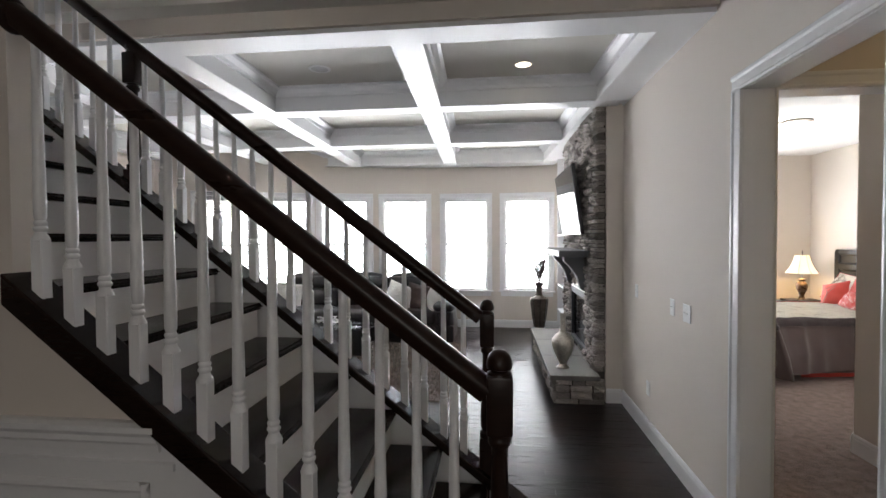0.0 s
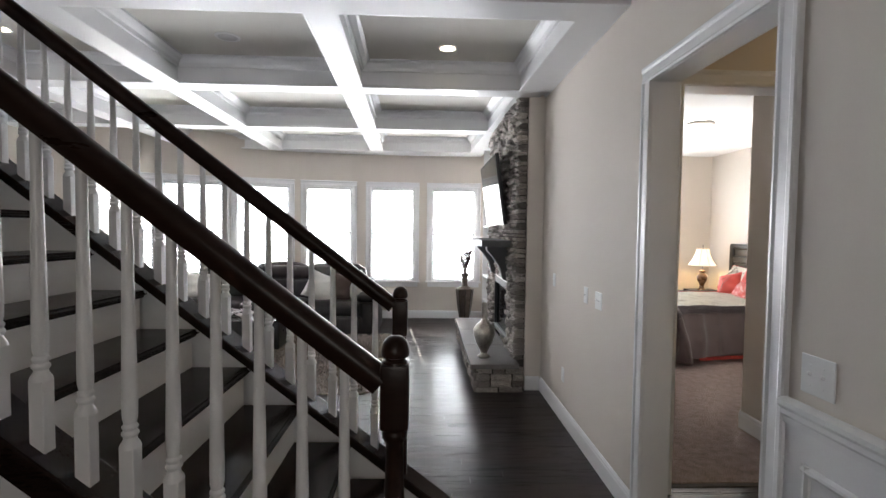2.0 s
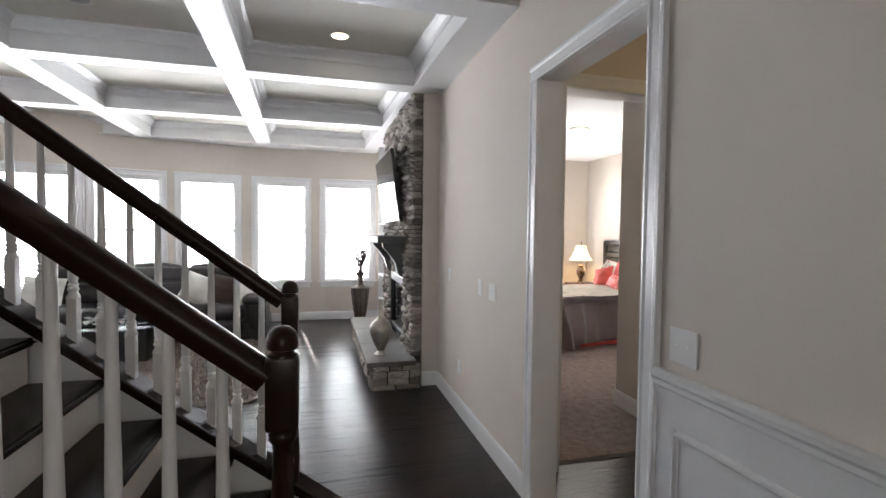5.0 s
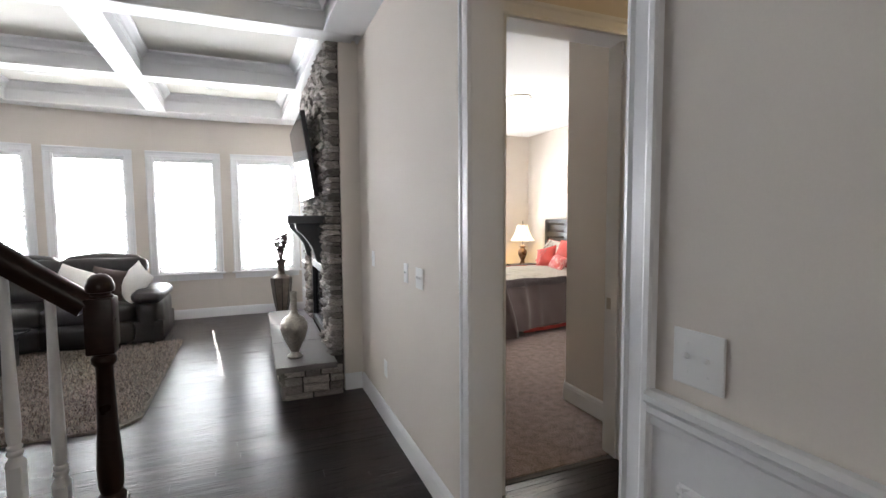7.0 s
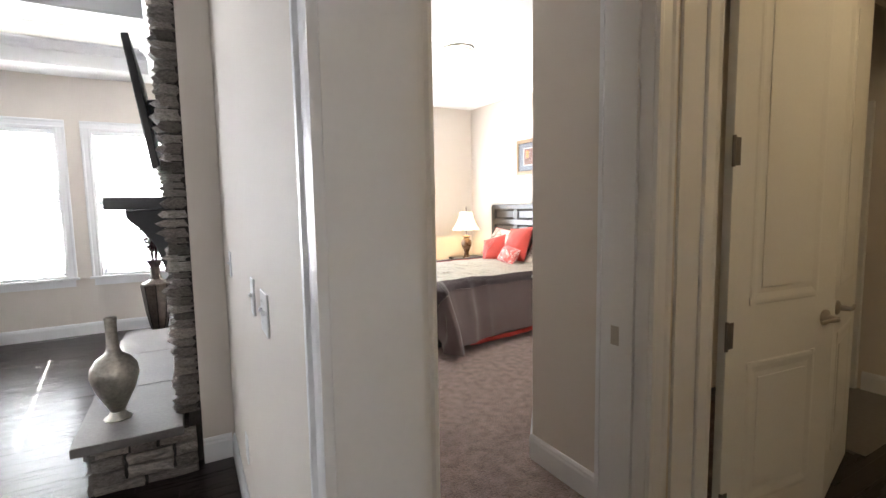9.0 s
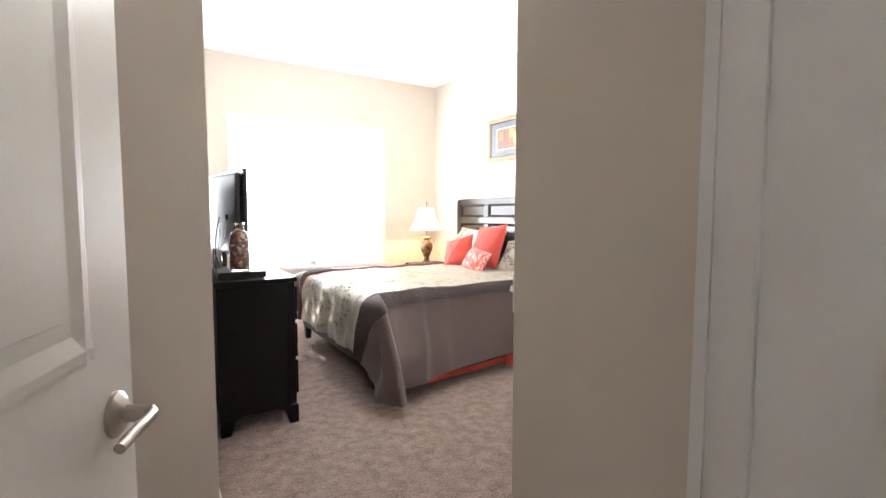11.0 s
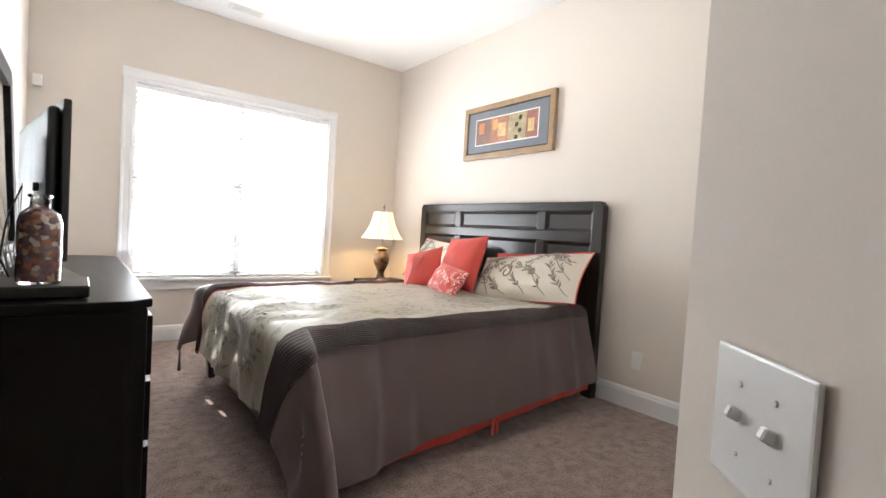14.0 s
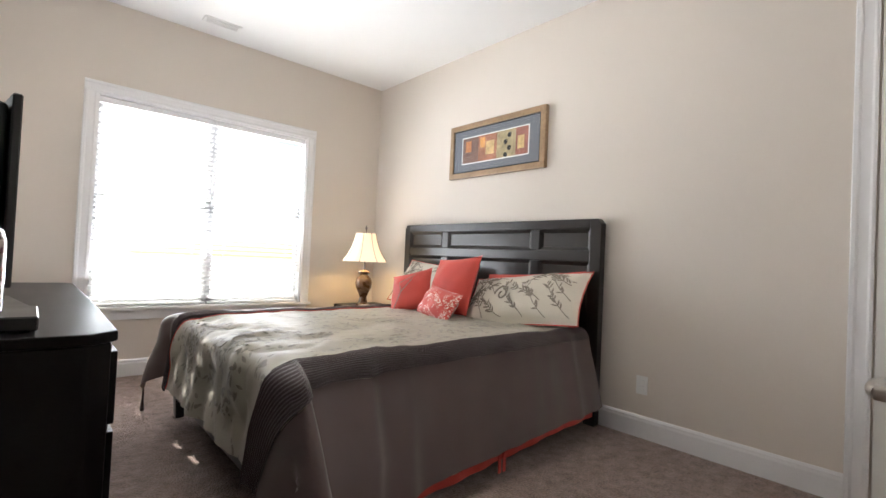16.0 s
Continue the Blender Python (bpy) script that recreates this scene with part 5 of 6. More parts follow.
def cloth(s0, s1, v0, v1, step, pleats=0.0, lift=0.0, across=0.0):
    bm = bmesh.new()
    ni, nj = max(2, int(abs(s1 - s0) / (across or step))), max(2, int((v1 - v0) / step))
    g = {}
    for i in range(ni + 1):
        for j in range(nj + 1):
            s, v = s0 + (s1 - s0) * i / ni, v0 + (v1 - v0) * j / nj
            g[i, j] = drape(s, v)
    vs = {}
    for i in range(ni + 1):
        for j in range(nj + 1):
            a = g[min(i + 1, ni), j] - g[max(i - 1, 0), j]
            b = g[i, min(j + 1, nj)] - g[i, max(j - 1, 0)]
            nr = a.cross(b).normalized()
            nr = nr if nr.z > -0.2 else -nr
            s = s0 + (s1 - s0) * i / ni
            vs[i, j] = bm.verts.new(g[i, j] + nr * (lift + pleats * abs(math.sin(s * 330))))
    for i in range(ni):
        for j in range(nj):
            bm.faces.new((vs[i, j], vs[i + 1, j], vs[i + 1, j + 1], vs[i, j + 1]))
    bmesh.ops.recalc_face_normals(bm, faces=bm.faces)
    return bm


cf = thing("comforter", (4.4, YC, CTOP), "taupe and sage satin comforter with pleated plum bands on the bed", "comforter")
O = cf.location
SF0, SF1, SN0, SN1 = 0.60, 0.74, -0.81, -0.94
part("centre_panel", local(cloth(SN0, SF0, 0, LN + 0.49, 0.02), O), PANEL, cf, "pale sage satin with woven leaves", True)
part("pleated_band", local(cloth(SN1, SN0, 0, LN + 0.50, 0.018, 0.005, 0.001, 0.0019), O), PLEAT, cf, "dark plum pleated band", True)
part("pleated_band", local(cloth(SF0, SF1, 0, LN + 0.50, 0.018, 0.005, 0.001, 0.0019), O), PLEAT, cf, "dark plum pleated band", True)
part("side_panel", local(cloth(-HWD - 0.66, SN1, 0, LN + 0.50, 0.02), O), TAUPE, cf, "plain taupe satin", True)
part("side_panel", local(cloth(SF1, HWD + 0.34, 0, LN + 0.47, 0.022), O), TAUPE, cf, "plain taupe satin", True)
for s in (SN0, SF0):
    pts = [drape(s, v * (LN + 0.49) / 60) + Vector((0, 0, 0.004)) for v in range(61)]
    part("piping", local(tube(pts, 0.003, 6), O), CORAL if s > 0 else PLEAT, cf, "thin coral piping" if s > 0 else "thin dark plum piping", True)
WEAVE = mat("woven_leaf_thread", (0.2, 0.178, 0.135), 0.45, vary=0.3, scale=20, fine=120, bump=0.03, sheen=0.3)
rr = random.Random(31)
bm = bmesh.new()
for k in range(120):
    s, v, a = rr.uniform(SN0 + 0.06, SF0 - 0.06), rr.uniform(0.3, LN + 0.42), rr.uniform(0, 6.28)
    for j in range(7):
        a += rr.uniform(-0.1, 0.45)
        s, v = s + math.cos(a) * 0.03, v + math.sin(a) * 0.03
        b = a + (0.8 if j % 2 else -0.8)
        ln, wd = rr.uniform(0.035, 0.06), rr.uniform(0.007, 0.012)
        pts = []
        for f, q in ((0, 0), (0.3, 0.8), (0.65, 0.8), (1, 0), (0.65, -0.8), (0.3, -0.8)):
            ss = s + f * ln * math.cos(b) - q * wd * math.sin(b)
            vv = v + f * ln * math.sin(b) + q * wd * math.cos(b)
            if not (SN0 + 0.01 < ss < SF0 - 0.01 and 0 < vv < LN + 0.47):
                break
            n = (drape(ss + 0.01, vv) - drape(ss - 0.01, vv)).cross(drape(ss, vv + 0.01) - drape(ss, vv - 0.01)).normalized()
            n = n if n.z > -0.2 else -n
            if vv > LN and n.x > 0:
                n = -n
            pts.append(drape(ss, vv) + n * 0.0035)
        if len(pts) == 6:
            bm.faces.new([bm.verts.new(p) for p in pts])
tagged(part("woven_leaves", local(bm, O), WEAVE, cf, "woven grey-green leaf sprigs"), kind="stuff")
for sd, x in ((-1, 4.45),):
    bm = bmesh.new()
    for k in (0.0, 0.035):
        bx(bm, x + k, x + k + 0.018, YC - HWD - 0.215, YC - HWD - 0.209, 0.035, 0.13)
    part("ribbon_tie", local(bm, O), CORAL, cf, "coral ribbon tie")
TIP = drape(HWD + 0.34, LN + 0.47)
ts = part("tassel", local(tube([TIP + Vector((0, 0, 0.01)), TIP + Vector((0, 0, -0.06)), TIP + Vector((0, 0, -0.13))], lambda f: 0.004 + 0.014 * max(0, f - 0.3), 8), O), TAUPE, cf, "hanging corner tassel", True)

# bed skirt with a coral edge
sk = thing("bed_skirt", (4.4, 5.6, 0.1), "taupe bed skirt with a coral hem below the comforter", "bed skirt")
def skirt(z0, z1, y, x0, x1, th, amp):
    bm = bmesh.new()
    n = 120
    r = []
    for i in range(n + 1):
        x = x0 + (x1 - x0) * i / n
        w = amp * math.sin(x * 31) + amp * 0.7 * math.sin(x * 12.7 + 1)
        zz = 0.012 * math.sin(x * 2.6 + 0.5) + 0.05 * (x - 3.6)
        r.append([bm.verts.new((x, y + w - o, z + (zz if z < 0.1 else 0))) for z in (z0, z1) for o in (0, th)])
    for a, b in zip(r, r[1:]):
        for p, q in ((0, 1), (1, 3), (3, 2), (2, 0)):
            bm.faces.new((a[p], a[q], b[q], b[p]))
    bmesh.ops.recalc_face_normals(bm, faces=bm.faces)
    return bm
part("valance", local(skirt(0.06, 0.27, 5.415, 3.75, 5.42, 0.004, 0.004), sk.location), TAUPE, sk, "", True)
part("coral_hem", local(skirt(0.015, 0.058, 5.406, 3.70, 5.42, 0.004, 0.005), sk.location), CORAL, sk, "coral hem band", True)


def on_pillow(u, v, w, h, t, pinch=0.12):
    px = u * (1 - pinch * (1 - v * v) * 0.5 * abs(u))
    pz = v * (1 - pinch * (1 - u * u) * 0.5 * abs(v))
    return Vector((px * w / 2, t / 2 * ((1 - u ** 2) * (1 - v ** 2)) ** 0.58 + 0.014, pz * h / 2))


def embroider(tt, w, h, t, seed):
    """Curling stems and leaves sewn on the front of a sham."""
    rr = random.Random(seed)
    bm = bmesh.new()

    def leaf(u, v, a, ln, wd):
        ca, sa = math.cos(a), math.sin(a)
        pts = []
        for f, q in ((0, 0), (0.3, 0.8), (0.6, 0.9), (1, 0), (0.6, -0.7), (0.3, -0.8)):
            x, y = f * ln, q * wd
            uu, vv = u + (x * ca - y * sa) * 2 / w, v + (x * sa + y * ca) * 2 / h
            if abs(uu) > 0.95 or abs(vv) > 0.93:
                return
            pts.append(bm.verts.new(on_pillow(uu, vv, w, h, t)))
        bm.faces.new(pts)

    def stem(pts, r=0.0042):
        good = [on_pillow(u, v, w, h, t) for u, v in pts if abs(u) < 0.95 and abs(v) < 0.93]
        if len(good) > 2:
            tube(good, r, 5, bm)

    spiral = [(0.2 + 0.13 * (1 - k / 26) * math.cos(k * 0.36) + 0.0, -0.15 + 0.34 * (1 - k / 26) * math.sin(k * 0.36)) for k in range(22)]
    stem(spiral, 0.006)
    for base in ((-0.9, -0.85, 0.7), (-0.55, -0.9, 0.5), (-0.2, -0.9, 0.9), (0.15, -0.9, 0.3), (0.5, -0.9, 1.0), (0.88, -0.85, 1.9), (-0.9, -0.3, 0.5), (-0.45, -0.4, 0.6), (0.33, -0.15, 1.0), (0.9, -0.25, 2.4), (0.55, -0.4, 0.3), (-0.85, 0.25, 0.2), (-0.1, 0.2, 2.4), (0.5, 0.4, 0.2), (-0.2, 0.6, 2.9), (0.2, 0.5, 0.4)):
        u, v, a = base
        pts = []
        for k in range(12):
            pts.append((u, v))
            a += rr.uniform(-0.16, 0.22)
            u += math.cos(a) * 0.035 * 2 / w * 0.75
            v += math.sin(a) * 0.035 * 2 / h * 0.75
            for side in (1, -1):
                if k > 1 and rr.random() < 0.62:
                    leaf(u, v, a + side * rr.uniform(0.4, 0.9), rr.uniform(0.04, 0.065), rr.uniform(0.006, 0.0095))
        stem(pts, 0.003)
    bmesh.ops.recalc_face_normals(bm, faces=bm.faces)
    part("embroidery", bm, SCROLL, tt, "grey-brown leaf scrolls")


def flange(tt, w, h, material, label):
    bm = bmesh.new()
    n = 60
    ring = []
    for k in range(4 * n):
        s, f = divmod(k, n)
        f = 2 * f / n - 1
        u, v = ((f, -1), (1, f), (-f, 1), (-1, -f))[s]
        p = on_pillow(u, v, w, h, 0.0)
        ring.append((Vector((p.x, 0, p.z)), Vector((u if abs(u) == 1 else 0, 0, v if abs(v) == 1 else 0))))
    tube([p for p, _ in ring] + [ring[0][0]], 0.0045, 6, bm)
    part("piping", bm, material, tt, label, True)


for nm, at, rz, rx, ry, w, h, t, sd in (("pillow_sham", (5.29, 5.91, 0.825), 92, 42, 9, 0.96, 0.46, 0.22, 1), ("pillow_sham", (5.33, 7.02, 0.85), 90, 34, -4, 0.86, 0.46, 0.2, 2)):
    p = pillow(nm, at, rz, rx, ry, w, h, t, SHAM, "cream pillow sham embroidered with grey leaf scrolls" if sd == 1 else "cream leaf-patterned pillow sham against the headboard", sd, "bed pillows")
    embroider(p, w, h, t, sd)
    flange(p, w, h, CORAL, "coral piped edge")
pillow("coral_pillow", (5.44, 5.98, 0.825), 90, 24, 5, 0.88, 0.42, 0.13, CORAL, "coral pillow behind the cream sham", 9, "bed pillows")
p = pillow("coral_pillow", (5.12, 6.46, 0.885), 86, 22, 6, 0.50, 0.48, 0.19, CORAL, "large square coral throw pillow on the bed", 11, "bed pillows")
p = pillow("coral_pillow", (4.98, 6.80, 0.815), 104, 28, 17, 0.38, 0.36, 0.15, CORAL, "small square coral throw pillow with stitched twigs", 12, "bed pillows")
bm = tube([on_pillow(0.7, -0.9, 0.38, 0.36, 0.15), on_pillow(0.2, -0.2, 0.38, 0.36, 0.15), on_pillow(-0.3, 0.4, 0.38, 0.36, 0.15)], 0.003, 5)
tube([on_pillow(0.2, -0.2, 0.38, 0.36, 0.15), on_pillow(0.35, 0.3, 0.38, 0.36, 0.15), on_pillow(-0.4, 0.6, 0.38, 0.36, 0.15)], 0.0025, 5, bm)
part("stitching", bm, SCROLL, p, "dark stitched twig")
pillow("coral_pillow", (4.90, 6.36, 0.765), 84, 30, -7, 0.43, 0.24, 0.14, CORALW, "small oblong coral and white damask pillow on the bed", 13, "bed pillows")

# nightstand and lamp
ns = thing("nightstand", (5.36, 7.98, 0), "dark espresso nightstand beside the bed", "nightstand")
part("body", box(-0.26, 0.22, -0.22, 0.24, 0.1, 0.535, 0.006, 2), DRESSW, ns)
part("top", box(-0.28, 0.23, -0.24, 0.26, 0.5355, 0.567, 0.006, 2), DRESSW, ns)
for z in (0.16, 0.37):
    part("drawer_front", box(-0.275, -0.261, -0.19, 0.21, z, z + 0.16, 0.004, 1), DRESSW, ns)
for x in (-0.23, 0.19):
    for y in (-0.19, 0.21):
        part("leg", box(x - 0.025, x + 0.025, y - 0.025, y + 0.025, 0, 0.0995, 0.004, 1), DRESSW, ns)
tl = thing("table_lamp", (5.215, 7.89, 0.5675), "brown glazed urn lamp with a lit cream bell shade", "lamp")
part("base", lathe([(0.07, 0), (0.072, 0.012), (0.045, 0.025), (0.035, 0.05)], 28), GLAZE, tl, "", True)
part("urn", lathe([(0.035, 0.05), (0.05, 0.09), (0.078, 0.15), (0.085, 0.20), (0.075, 0.24), (0.045, 0.27), (0.04, 0.285), (0.062, 0.30), (0.062, 0.312), (0.03, 0.32), (0.012, 0.33)], 28), GLAZE, tl, "brown urn with a flared lip", True)
part("stem", tube([(0, 0, 0.33), (0, 0, 0.735)], 0.006, 8), BRONZE, tl, "", True)
bm = lathe([(0.225, 0.415), (0.185, 0.47), (0.145, 0.545), (0.115, 0.63), (0.10, 0.70)], 36, cap=False)
part("shade", bm, SHADE, tl, "lit cream fabric bell shade", True)
bm = bmesh.new()
for i in range(8):
    a = 2 * math.pi * i / 8
    tube([(r * math.cos(a), r * math.sin(a), z) for r, z in ((0.227, 0.415), (0.187, 0.47), (0.147, 0.545), (0.117, 0.63), (0.102, 0.70))], 0.003, 5, bm)
part("shade_ribs", bm, FRAMEW, tl)
part("finial", lathe([(0.006, 0.735), (0.012, 0.75), (0.008, 0.77), (0.002, 0.785)], 12), BRONZE, tl, "", True)
for ob in tl.children:
    if ob.name.startswith("base"):
        ob.scale.z = 1.9
    else:
        ob.location.z = 0.045

# framed picture
pf = thing("framed_picture", (BX - 0.015, 6.56, 2.095), "framed abstract print in a gold-brown frame with grey mat", "picture")
O = pf.location
y0, y1, z0, z1, fw = 6.01, 7.11, 1.845, 2.345, 0.05
for a, b, c, d in ((y0, y1, z1 - fw, z1), (y0, y1, z0, z0 + fw), (y0, y0 + fw, z0 + fw, z1 - fw), (y1 - fw, y1, z0 + fw, z1 - fw)):
    part("frame_bar", local(box(BX - 0.045, BX - 0.001, a, b, c, d, 0.006, 2), O), FRAMEW, pf)
part("frame_lining", local(box(BX - 0.034, BX - 0.03, y0 + fw, y1 - fw, z0 + fw, z1 - fw), O), BLACK, pf, "black inner lining")
part("mat_board", local(box(BX - 0.0345, BX - 0.0335, y0 + fw + 0.012, y1 - fw - 0.012, z0 + fw + 0.012, z1 - fw - 0.012), O), MATB, pf, "slate grey mat")
part("print_border", local(box(BX - 0.0355, BX - 0.0347, y0 + 0.16, y1 - 0.16, z0 + 0.125, z1 - 0.125), O), PLASTIC, pf, "thin white border")
ART = [((0.3, 0.11, 0.085), 6.18, 6.31), ((0.42, 0.33, 0.19), 6.31, 6.52), ((0.38, 0.16, 0.1), 6.52, 6.74), ((0.2, 0.11, 0.09), 6.74, 6.94)]
for i, (c, a, b) in enumerate(ART):
    part("print_field", local(box(BX - 0.0365, BX - 0.0357, a, b, z0 + 0.135, z1 - 0.135), O), mat("print_%d" % i, c, 0.6, vary=0.5, scale=9, fine=40, bump=0), pf)
for c, a, b, c0, c1 in (((0.58, 0.4, 0.18), 6.22, 6.29, 2.03, 2.14), ((0.6, 0.42, 0.2), 6.55, 6.65, 2.03, 2.15), ((0.55, 0.2, 0.07), 6.83, 6.9, 2.08, 2.18), ((0.62, 0.3, 0.1), 6.66, 6.72, 2.1, 2.19)):
    part("print_patch", local(box(BX - 0.0375, BX - 0.0367, a, b, c0, c1), O), mat("print_patch", c, 0.6, vary=0.4, scale=14, fine=50, bump=0), pf)
for k in range(4):
    bm = lathe([(0.001, 0), (0.022, 0)], 10, cap=False)
    bm.transform(Matrix.Translation(Vector((BX - 0.0378, 6.40 + 0.02 * (-1) ** k, 2.0 + 0.055 * k)) - O) @ Matrix.Rotation(radians(90), 4, 'Y'))
    part("print_flower", bm, BLACK, pf)
g = part("glazing", local(box(BX - 0.0405, BX - 0.0395, y0 + fw, y1 - fw, z0 + fw, z1 - fw), O), GLASS, pf, "picture glass")
g.visible_shadow = False

# dresser with mirror
DX, DXB, DY, DYE, DZ = 2.845, 2.40, 5.29, 7.2, 0.857
ds = thing("dresser", (2.62, 6.25, 0), "long espresso wooden dresser with bracket feet along the wall", "dresser")
O = ds.location
part("top", local(bevel(plan_prism([(DXB, DY), (DX - 0.06, DY), (DX, DY + 0.05), (DX + 0.008, 6.25), (DX, DYE - 0.05), (DX - 0.06, DYE), (DXB, DYE)], DZ - 0.03, DZ), 0.006, 2), O), DRESSW, ds)
part("body", local(bevel(plan_prism([(DXB + 0.01, DY + 0.012), (DX - 0.065, DY + 0.012), (DX - 0.012, DY + 0.055), (DX - 0.006, 6.25), (DX - 0.012, DYE - 0.055), (DX - 0.065, DYE - 0.012), (DXB + 0.01, DYE - 0.012)], 0.10, DZ - 0.0305), 0.01, 3), O), DRESSW, ds)
for i in range(3):
    for j in range(3):
        ya, yb = DY + 0.08 + i * 0.59, DY + 0.08 + i * 0.59 + 0.565
        za = 0.15 + j * 0.222
        part("drawer", local(box(DX - 0.016, DX + 0.006, ya, yb, za, za + 0.2, 0.004, 2), O), DRESSW, ds)
for y0, s in ((DY + 0.012, 1), (DYE - 0.012, -1)):
    for x0, sx in ((DXB + 0.012, 1), (DX - 0.014, -1)):
        pts = [(x0, 0.0), (x0 + sx * 0.05, 0.0), (x0 + sx * 0.075, 0.075), (x0 + sx * 0.12, 0.105), (x0, 0.105)]
        part("bracket_foot", local(bevel(prism(pts, min(y0, y0 + s * 0.05), max(y0, y0 + s * 0.05)), 0.003, 1), O), DRESSW, ds)
bmx = Matrix.Translation((2.372, 6.2, 0.86)) @ Matrix.Rotation(radians(-2.6), 4, 'Y')
mr = thing("dresser_mirror", (2.372, 6.2, 0.86), "large dark-framed mirror standing behind the dresser", "mirror")
mr.matrix_world = bmx
for a, b, c, d in ((-0.80, -0.69, 0.0, 0.99), (0.69, 0.80, 0.0, 0.99), (-0.69, 0.69, 0.89, 0.99), (-0.69, 0.69, 0.0, 0.09)):
    part("frame_bar", box(-0.018, 0.022, a, b, c, d, 0.005, 2), DRESSW, mr)
part("mirror_glass", box(-0.004, 0.006, -0.69, 0.69, 0.09, 0.89), MIRROR, mr, "silvered mirror glass")
part("back_board", box(-0.016, -0.0045, -0.689, 0.689, 0.091, 0.889), DRESSW, mr)
for y in (-0.74, 0.74):
    sp_ = part("support_post", box(-0.044, -0.0185, y - 0.045, y + 0.045, -0.855, 0.35, 0.004, 1), DRESSW, mr)
    part("bolt_knob", tube([(-0.06, y, 0.02), (-0.0445, y, 0.02)], 0.014, 10), BRONZE, sp_)

# things on the dresser
def mosaic(name, scale):
    """Small chips, each of its own red, brown, rust or pale tint."""
    m = mat(name, (0.2, 0.07, 0.05), 0.25, vary=0.2, fine=120, bump=0.1)
    n, l = m.node_tree.nodes, m.node_tree.links
    tc, vo, ramp = n.new("ShaderNodeTexCoord"), n.new("ShaderNodeTexVoronoi"), n.new("ShaderNodeValToRGB")
    vo.inputs["Scale"].default_value = scale
    l.new(tc.outputs["Object"], vo.inputs[0])
    sc = n.new("ShaderNodeSeparateColor")
    l.new(vo.outputs["Color"], sc.inputs[0])
    l.new(sc.outputs[0], ramp.inputs[0])
    ramp.color_ramp.interpolation = 'CONSTANT'
    for at, c in ((0.0, (0.1, 0.03, 0.03)), (0.25, (0.33, 0.1, 0.05)), (0.45, (0.2, 0.1, 0.13)), (0.62, (0.45, 0.24, 0.16)), (0.8, (0.14, 0.05, 0.06)), (0.9, (0.62, 0.5, 0.45))):
        e = ramp.color_ramp.elements[0] if at == 0 else ramp.color_ramp.elements.new(at)
        e.color = (*c, 1)
    l.new(ramp.outputs[0], n["Principled BSDF"].inputs["Base Color"])
    return m


tm = Matrix.Translation((2.53, 5.97, DZ)) @ Matrix.Rotation(radians(math.degrees(math.atan2(0.14, 0.87))), 4, 'Z')
t2 = thing("television", (2.53, 5.97, DZ), "flat black television standing on the dresser, seen from behind", "television")
t2.matrix_world = tm
part("bezel", box(0.0, 0.022, -0.44, 0.44, 0.10, 0.632, 0.004, 1), BLACK, t2)
part("screen", box(0.0222, 0.0235, -0.425, 0.425, 0.12, 0.617), SCREEN, t2)
bm = box(-0.035, -0.0005, -0.41, 0.41, 0.12, 0.61, 0.02, 3)
part("back_shell", bm, TVBACK, t2, "glossy dark back shell", True)
part("stand_neck", box(-0.02, 0.01, -0.06, 0.06, 0.02, 0.12, 0.005, 1), BLACK, t2)
part("stand_foot", box(-0.11, 0.11, -0.22, 0.22, 0.0005, 0.02, 0.006, 2), BLACK, t2)
part("power_plug", box(-0.052, -0.0355, -0.26, -0.23, 0.33, 0.36, 0.003, 1), BLACK, t2)
cbx = thing("cable_box", (2.555, 5.49, DZ), "flat black cable box on the dresser", "cable box")
part("case", box(-0.125, 0.125, -0.13, 0.13, 0.006, 0.042, 0.004, 1), BLACK, cbx)
for x in (-0.1, 0.1):
    for y in (-0.1, 0.1):
        part("rubber_foot", box(x - 0.01, x + 0.01, y - 0.01, y + 0.01, 0.0002, 0.0058), BLACK, cbx)
bt = thing("glass_bottle", (2.555, 5.45, DZ + 0.0425), "square-shouldered glass bottle filled with red beads", "bottle")
part("glass", lathe([(0.052, 0), (0.055, 0.006), (0.055, 0.185), (0.048, 0.212), (0.027, 0.232), (0.024, 0.258), (0.031, 0.262), (0.031, 0.27), (0.023, 0.27), (0.022, 0.234), (0.044, 0.209), (0.0515, 0.185), (0.0515, 0.008), (0.01, 0.006)], 28, cap=False), BOTTLE, bt, "", True)
part("filling", lathe([(0.001, 0.008), (0.0505, 0.009), (0.0505, 0.185), (0.043, 0.207), (0.021, 0.232), (0.001, 0.236)], 28, cap=False), mosaic("bead_mix", 70), bt, "red and brown bead filling", True)
tw = thing("twig_vase", (2.47, 5.78, DZ), "small glass vase of curly twigs on the dresser", "vase")
part("glass", lathe([(0.03, 0.0005), (0.032, 0.09), (0.035, 0.12), (0.032, 0.12), (0.028, 0.008)], 20), BOTTLE, tw, "", True)
for i in range(9):
    a = i * 0.7
    lean = random.uniform(0.02, 0.08)
    part("twig", tube([(0.01 * math.cos(a), 0.01 * math.sin(a), 0.02)] + [((0.01 + lean * f + 0.012 * math.sin(f * 9 + i)) * math.cos(a), (0.01 + lean * f) * math.sin(a) + 0.012 * math.cos(f * 8 + i), 0.02 + 0.34 * f * (0.7 + 0.3 * (i % 3) / 2)) for f in (0.2, 0.4, 0.6, 0.8, 1.0)], 0.0018, 5), PALESTEM, tw)
pc = thing("tv_cables", (2.5, 5.7, DZ), "loose black cables behind the television", "cable")
O = Vector(pc.location)
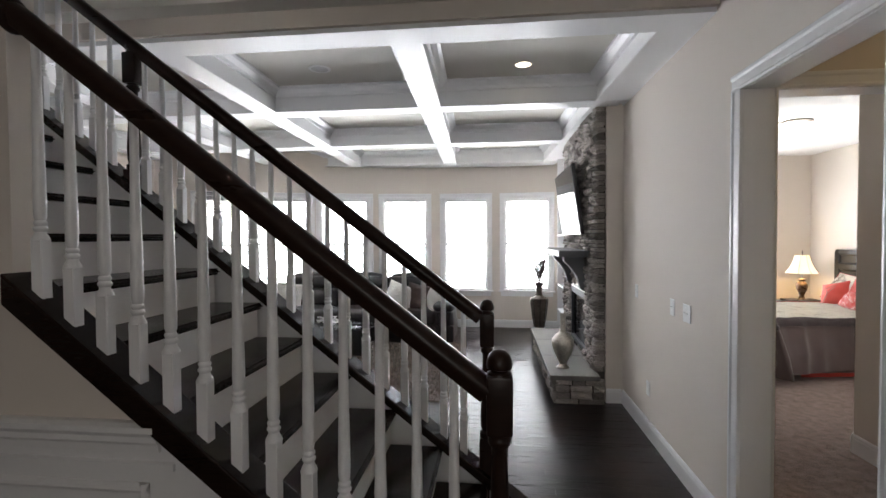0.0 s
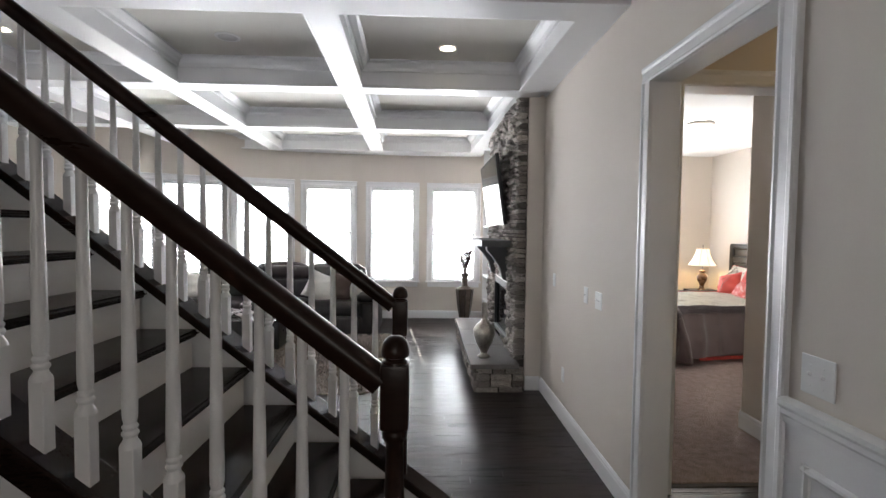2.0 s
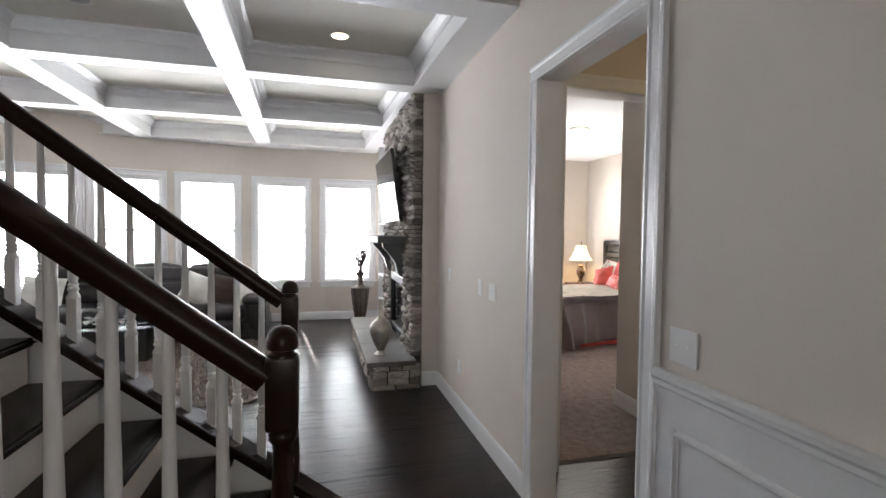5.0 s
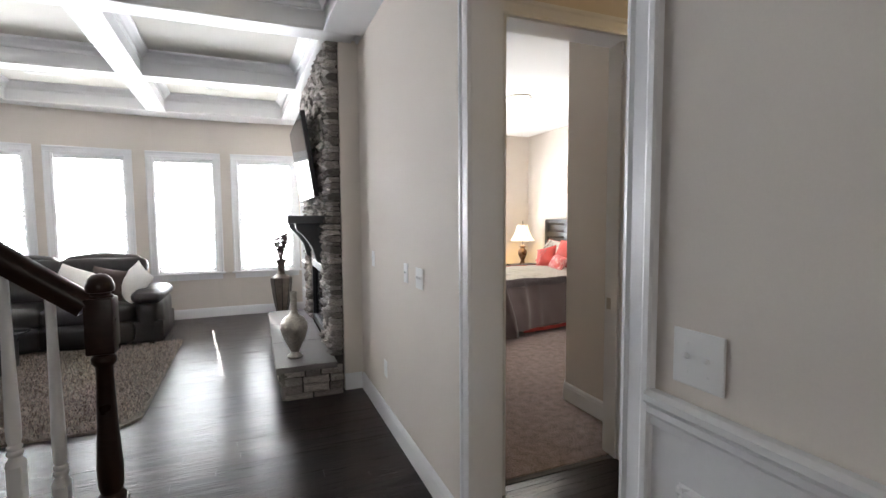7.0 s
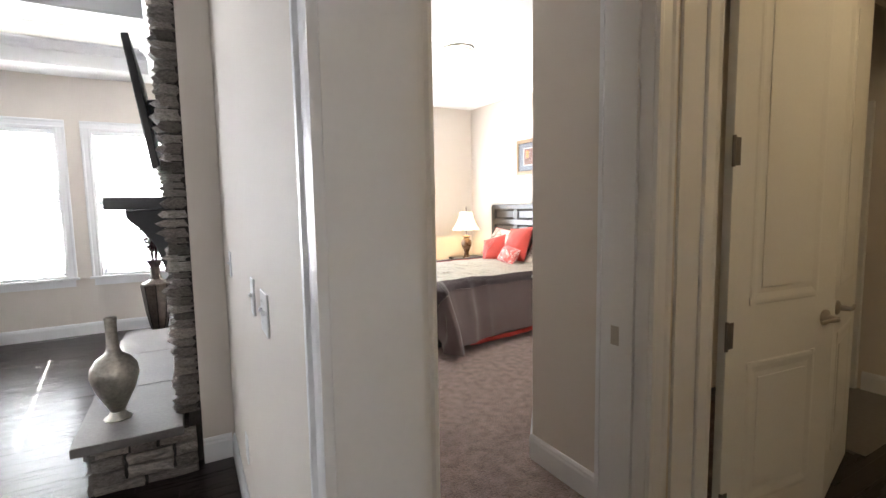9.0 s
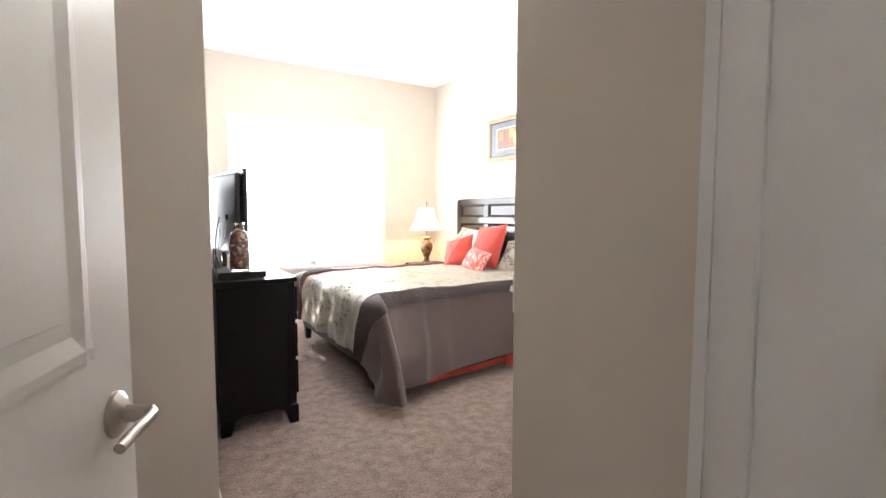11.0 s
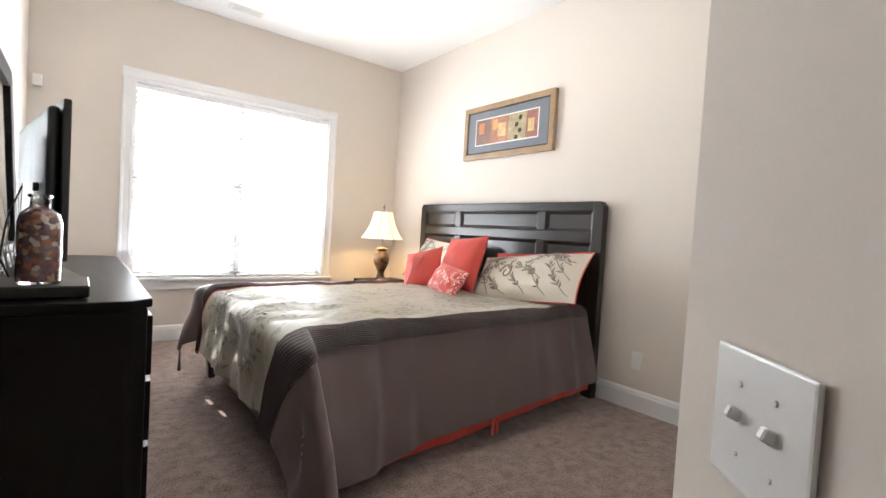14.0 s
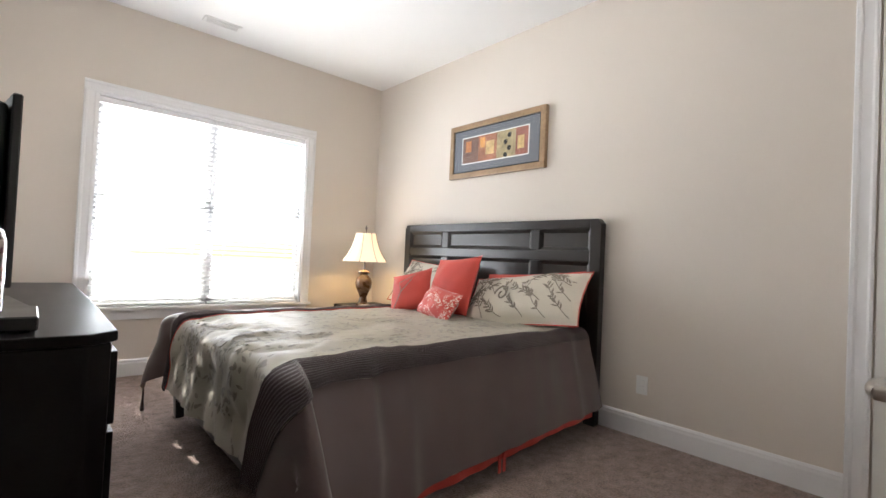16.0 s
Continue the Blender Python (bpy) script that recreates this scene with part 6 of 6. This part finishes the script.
for pts in ([(2.49, 5.74, 1.2), (2.46, 5.68, 1.08), (2.45, 5.62, 0.93), (2.46, 5.62, 0.868), (2.5, 5.63, 0.872)], [(2.46, 5.6, 0.866), (2.425, 5.5, 0.95), (2.43, 5.42, 0.90), (2.46, 5.40, 0.866)], [(2.48, 5.66, 0.866), (2.44, 5.58, 1.0), (2.425, 5.5, 1.02), (2.42, 5.46, 0.92), (2.42, 5.42, 0.864)], [(2.385, 5.27, 0.84), (2.352, 5.26, 0.6), (2.36, 5.27, 0.35), (2.35, 5.262, 0.2), (2.362, 5.275, 0.02)], [(2.375, 5.262, 0.8), (2.345, 5.26, 0.5), (2.352, 5.255, 0.3), (2.36, 5.262, 0.16), (2.34, 5.25, 0.03)]):
    q = [Vector(p) for p in pts]
    fine = []
    for a, b, c, d in zip([q[0]] + q, q, q[1:], q[2:] + [q[-1]]):
        for k in range(6):
            f = k / 6
            fine.append(0.5 * ((2 * b) + (c - a) * f + (2 * a - 5 * b + 4 * c - d) * f * f + (3 * b - a - 3 * c + d) * f ** 3))
    part("cable", tube([p - O for p in fine + [q[-1]]], 0.003, 6), CABLE, pc, "", True)

# ceiling light, vent, sensor
cl = thing("ceiling_light", (3.848, 5.809, CB), "flush ceiling light with a frosted bowl and nickel rim", "ceiling light")
part("rim", lathe([(0.155, -0.0005), (0.17, -0.012), (0.17, -0.03), (0.155, -0.04), (0.13, -0.03)], 36), NICKEL, cl, "", True)
part("bowl", lathe([(0.152, -0.038), (0.145, -0.06), (0.115, -0.088), (0.07, -0.105), (0.02, -0.112), (0.002, -0.112)], 36, cap=False), BOWL, cl, "lit frosted glass bowl", True)
part("finial", lathe([(0.014, -0.112), (0.011, -0.122), (0.004, -0.132)], 14), NICKEL, cl, "", True)
vt = thing("ceiling_vent", (3.80, 8.10, CB), "white ceiling air vent near the bedroom window", "vent")
part("frame", box(-0.15, 0.15, -0.06, 0.06, -0.009, -0.0005, 0.003, 1), PLASTIC, vt)
part("backing", box(-0.125, 0.125, -0.04, 0.04, -0.0095, -0.0091), MORTAR, vt)
for k in range(6):
    part("slat", box(-0.125, 0.125, -0.038 + k * 0.014, -0.03 + k * 0.014, -0.013, -0.0096), PLASTIC, vt)
sn = thing("motion_sensor", (2.37, BY - 0.001, 2.12), "small white sensor box high on the wall", "sensor")
part("case", box(-0.03, 0.03, -0.035, 0, -0.045, 0.045, 0.008, 2), PLASTIC, sn)

# unseen vestibule fixture; its form and place are assumed
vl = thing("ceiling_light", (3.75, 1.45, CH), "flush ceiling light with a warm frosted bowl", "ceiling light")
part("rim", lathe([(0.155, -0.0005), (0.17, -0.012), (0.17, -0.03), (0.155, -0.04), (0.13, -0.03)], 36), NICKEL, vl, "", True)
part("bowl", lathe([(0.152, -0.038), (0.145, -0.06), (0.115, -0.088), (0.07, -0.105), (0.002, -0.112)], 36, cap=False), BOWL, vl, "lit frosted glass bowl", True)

# ---------------------------------------------------------------- hardwood planks
PW = 0.0835
fl = tagged(new("floor_hardwood"), "dark espresso hardwood strip floor with a satin finish", "floor", kind="structure")
base = [mesh_of("plank", box(-0.5, 0.5, -0.5, 0.5, -0.012, 0.0), WOOD) for _ in range(1)][0]
rp = random.Random(11)
far_v, far_f = [], []


def plank(x0, x1, y0, near):
    z = rp.uniform(-0.0006, 0.0004)
    if near:
        ob = new("plank", base)
        ob.parent = fl
        ob.location = ((x0 + x1) / 2, y0 + PW / 2, z)
        ob.scale = (x1 - x0 - 0.0012, PW - 0.0014, 1)
    else:
        k = len(far_v)
        far_v.extend([(x, y, q + z) for x in (x0, x1 - 0.0012) for y in (y0, y0 + PW - 0.0014) for q in (-0.012, 0.0)])
        far_f.extend([tuple(k + i for i in f) for f in ((0, 1, 3, 2), (4, 6, 7, 5), (0, 4, 5, 1), (2, 3, 7, 6), (0, 2, 6, 4), (1, 5, 7, 3))])


def row(xa, xb, y, near):
    x = xa
    first = True
    while x < xb - 0.01:
        ln = rp.uniform(0.3, 1.5) if first else rp.uniform(0.8, 1.7)
        first = False
        e = min(x + ln, xb)
        if xb - e < 0.25:
            e = xb
        plank(x, e, y, near)
        x = e


y = -3.6
while y < 8.3:
    if 1.85 < y < 7.6:
        row(-5.25, -0.85, y, False)
        row(-0.85, HX, y, True)
    else:
        row(-5.25, HX, y, False)
    y += PW
y = 0.35
while y < 2.66 - PW:
    row(HX, 3.9, y, y > 1.2)
    row(3.9, 5.6, y, False)
    y += PW
me = bpy.data.meshes.new("plank_rest")
me.from_pydata(far_v, [], far_f)
me.materials.append(WOOD)
ob = new("plank_rest", me)
ob.parent = fl
tagged(ob, "remaining dark hardwood strips", kind="stuff")
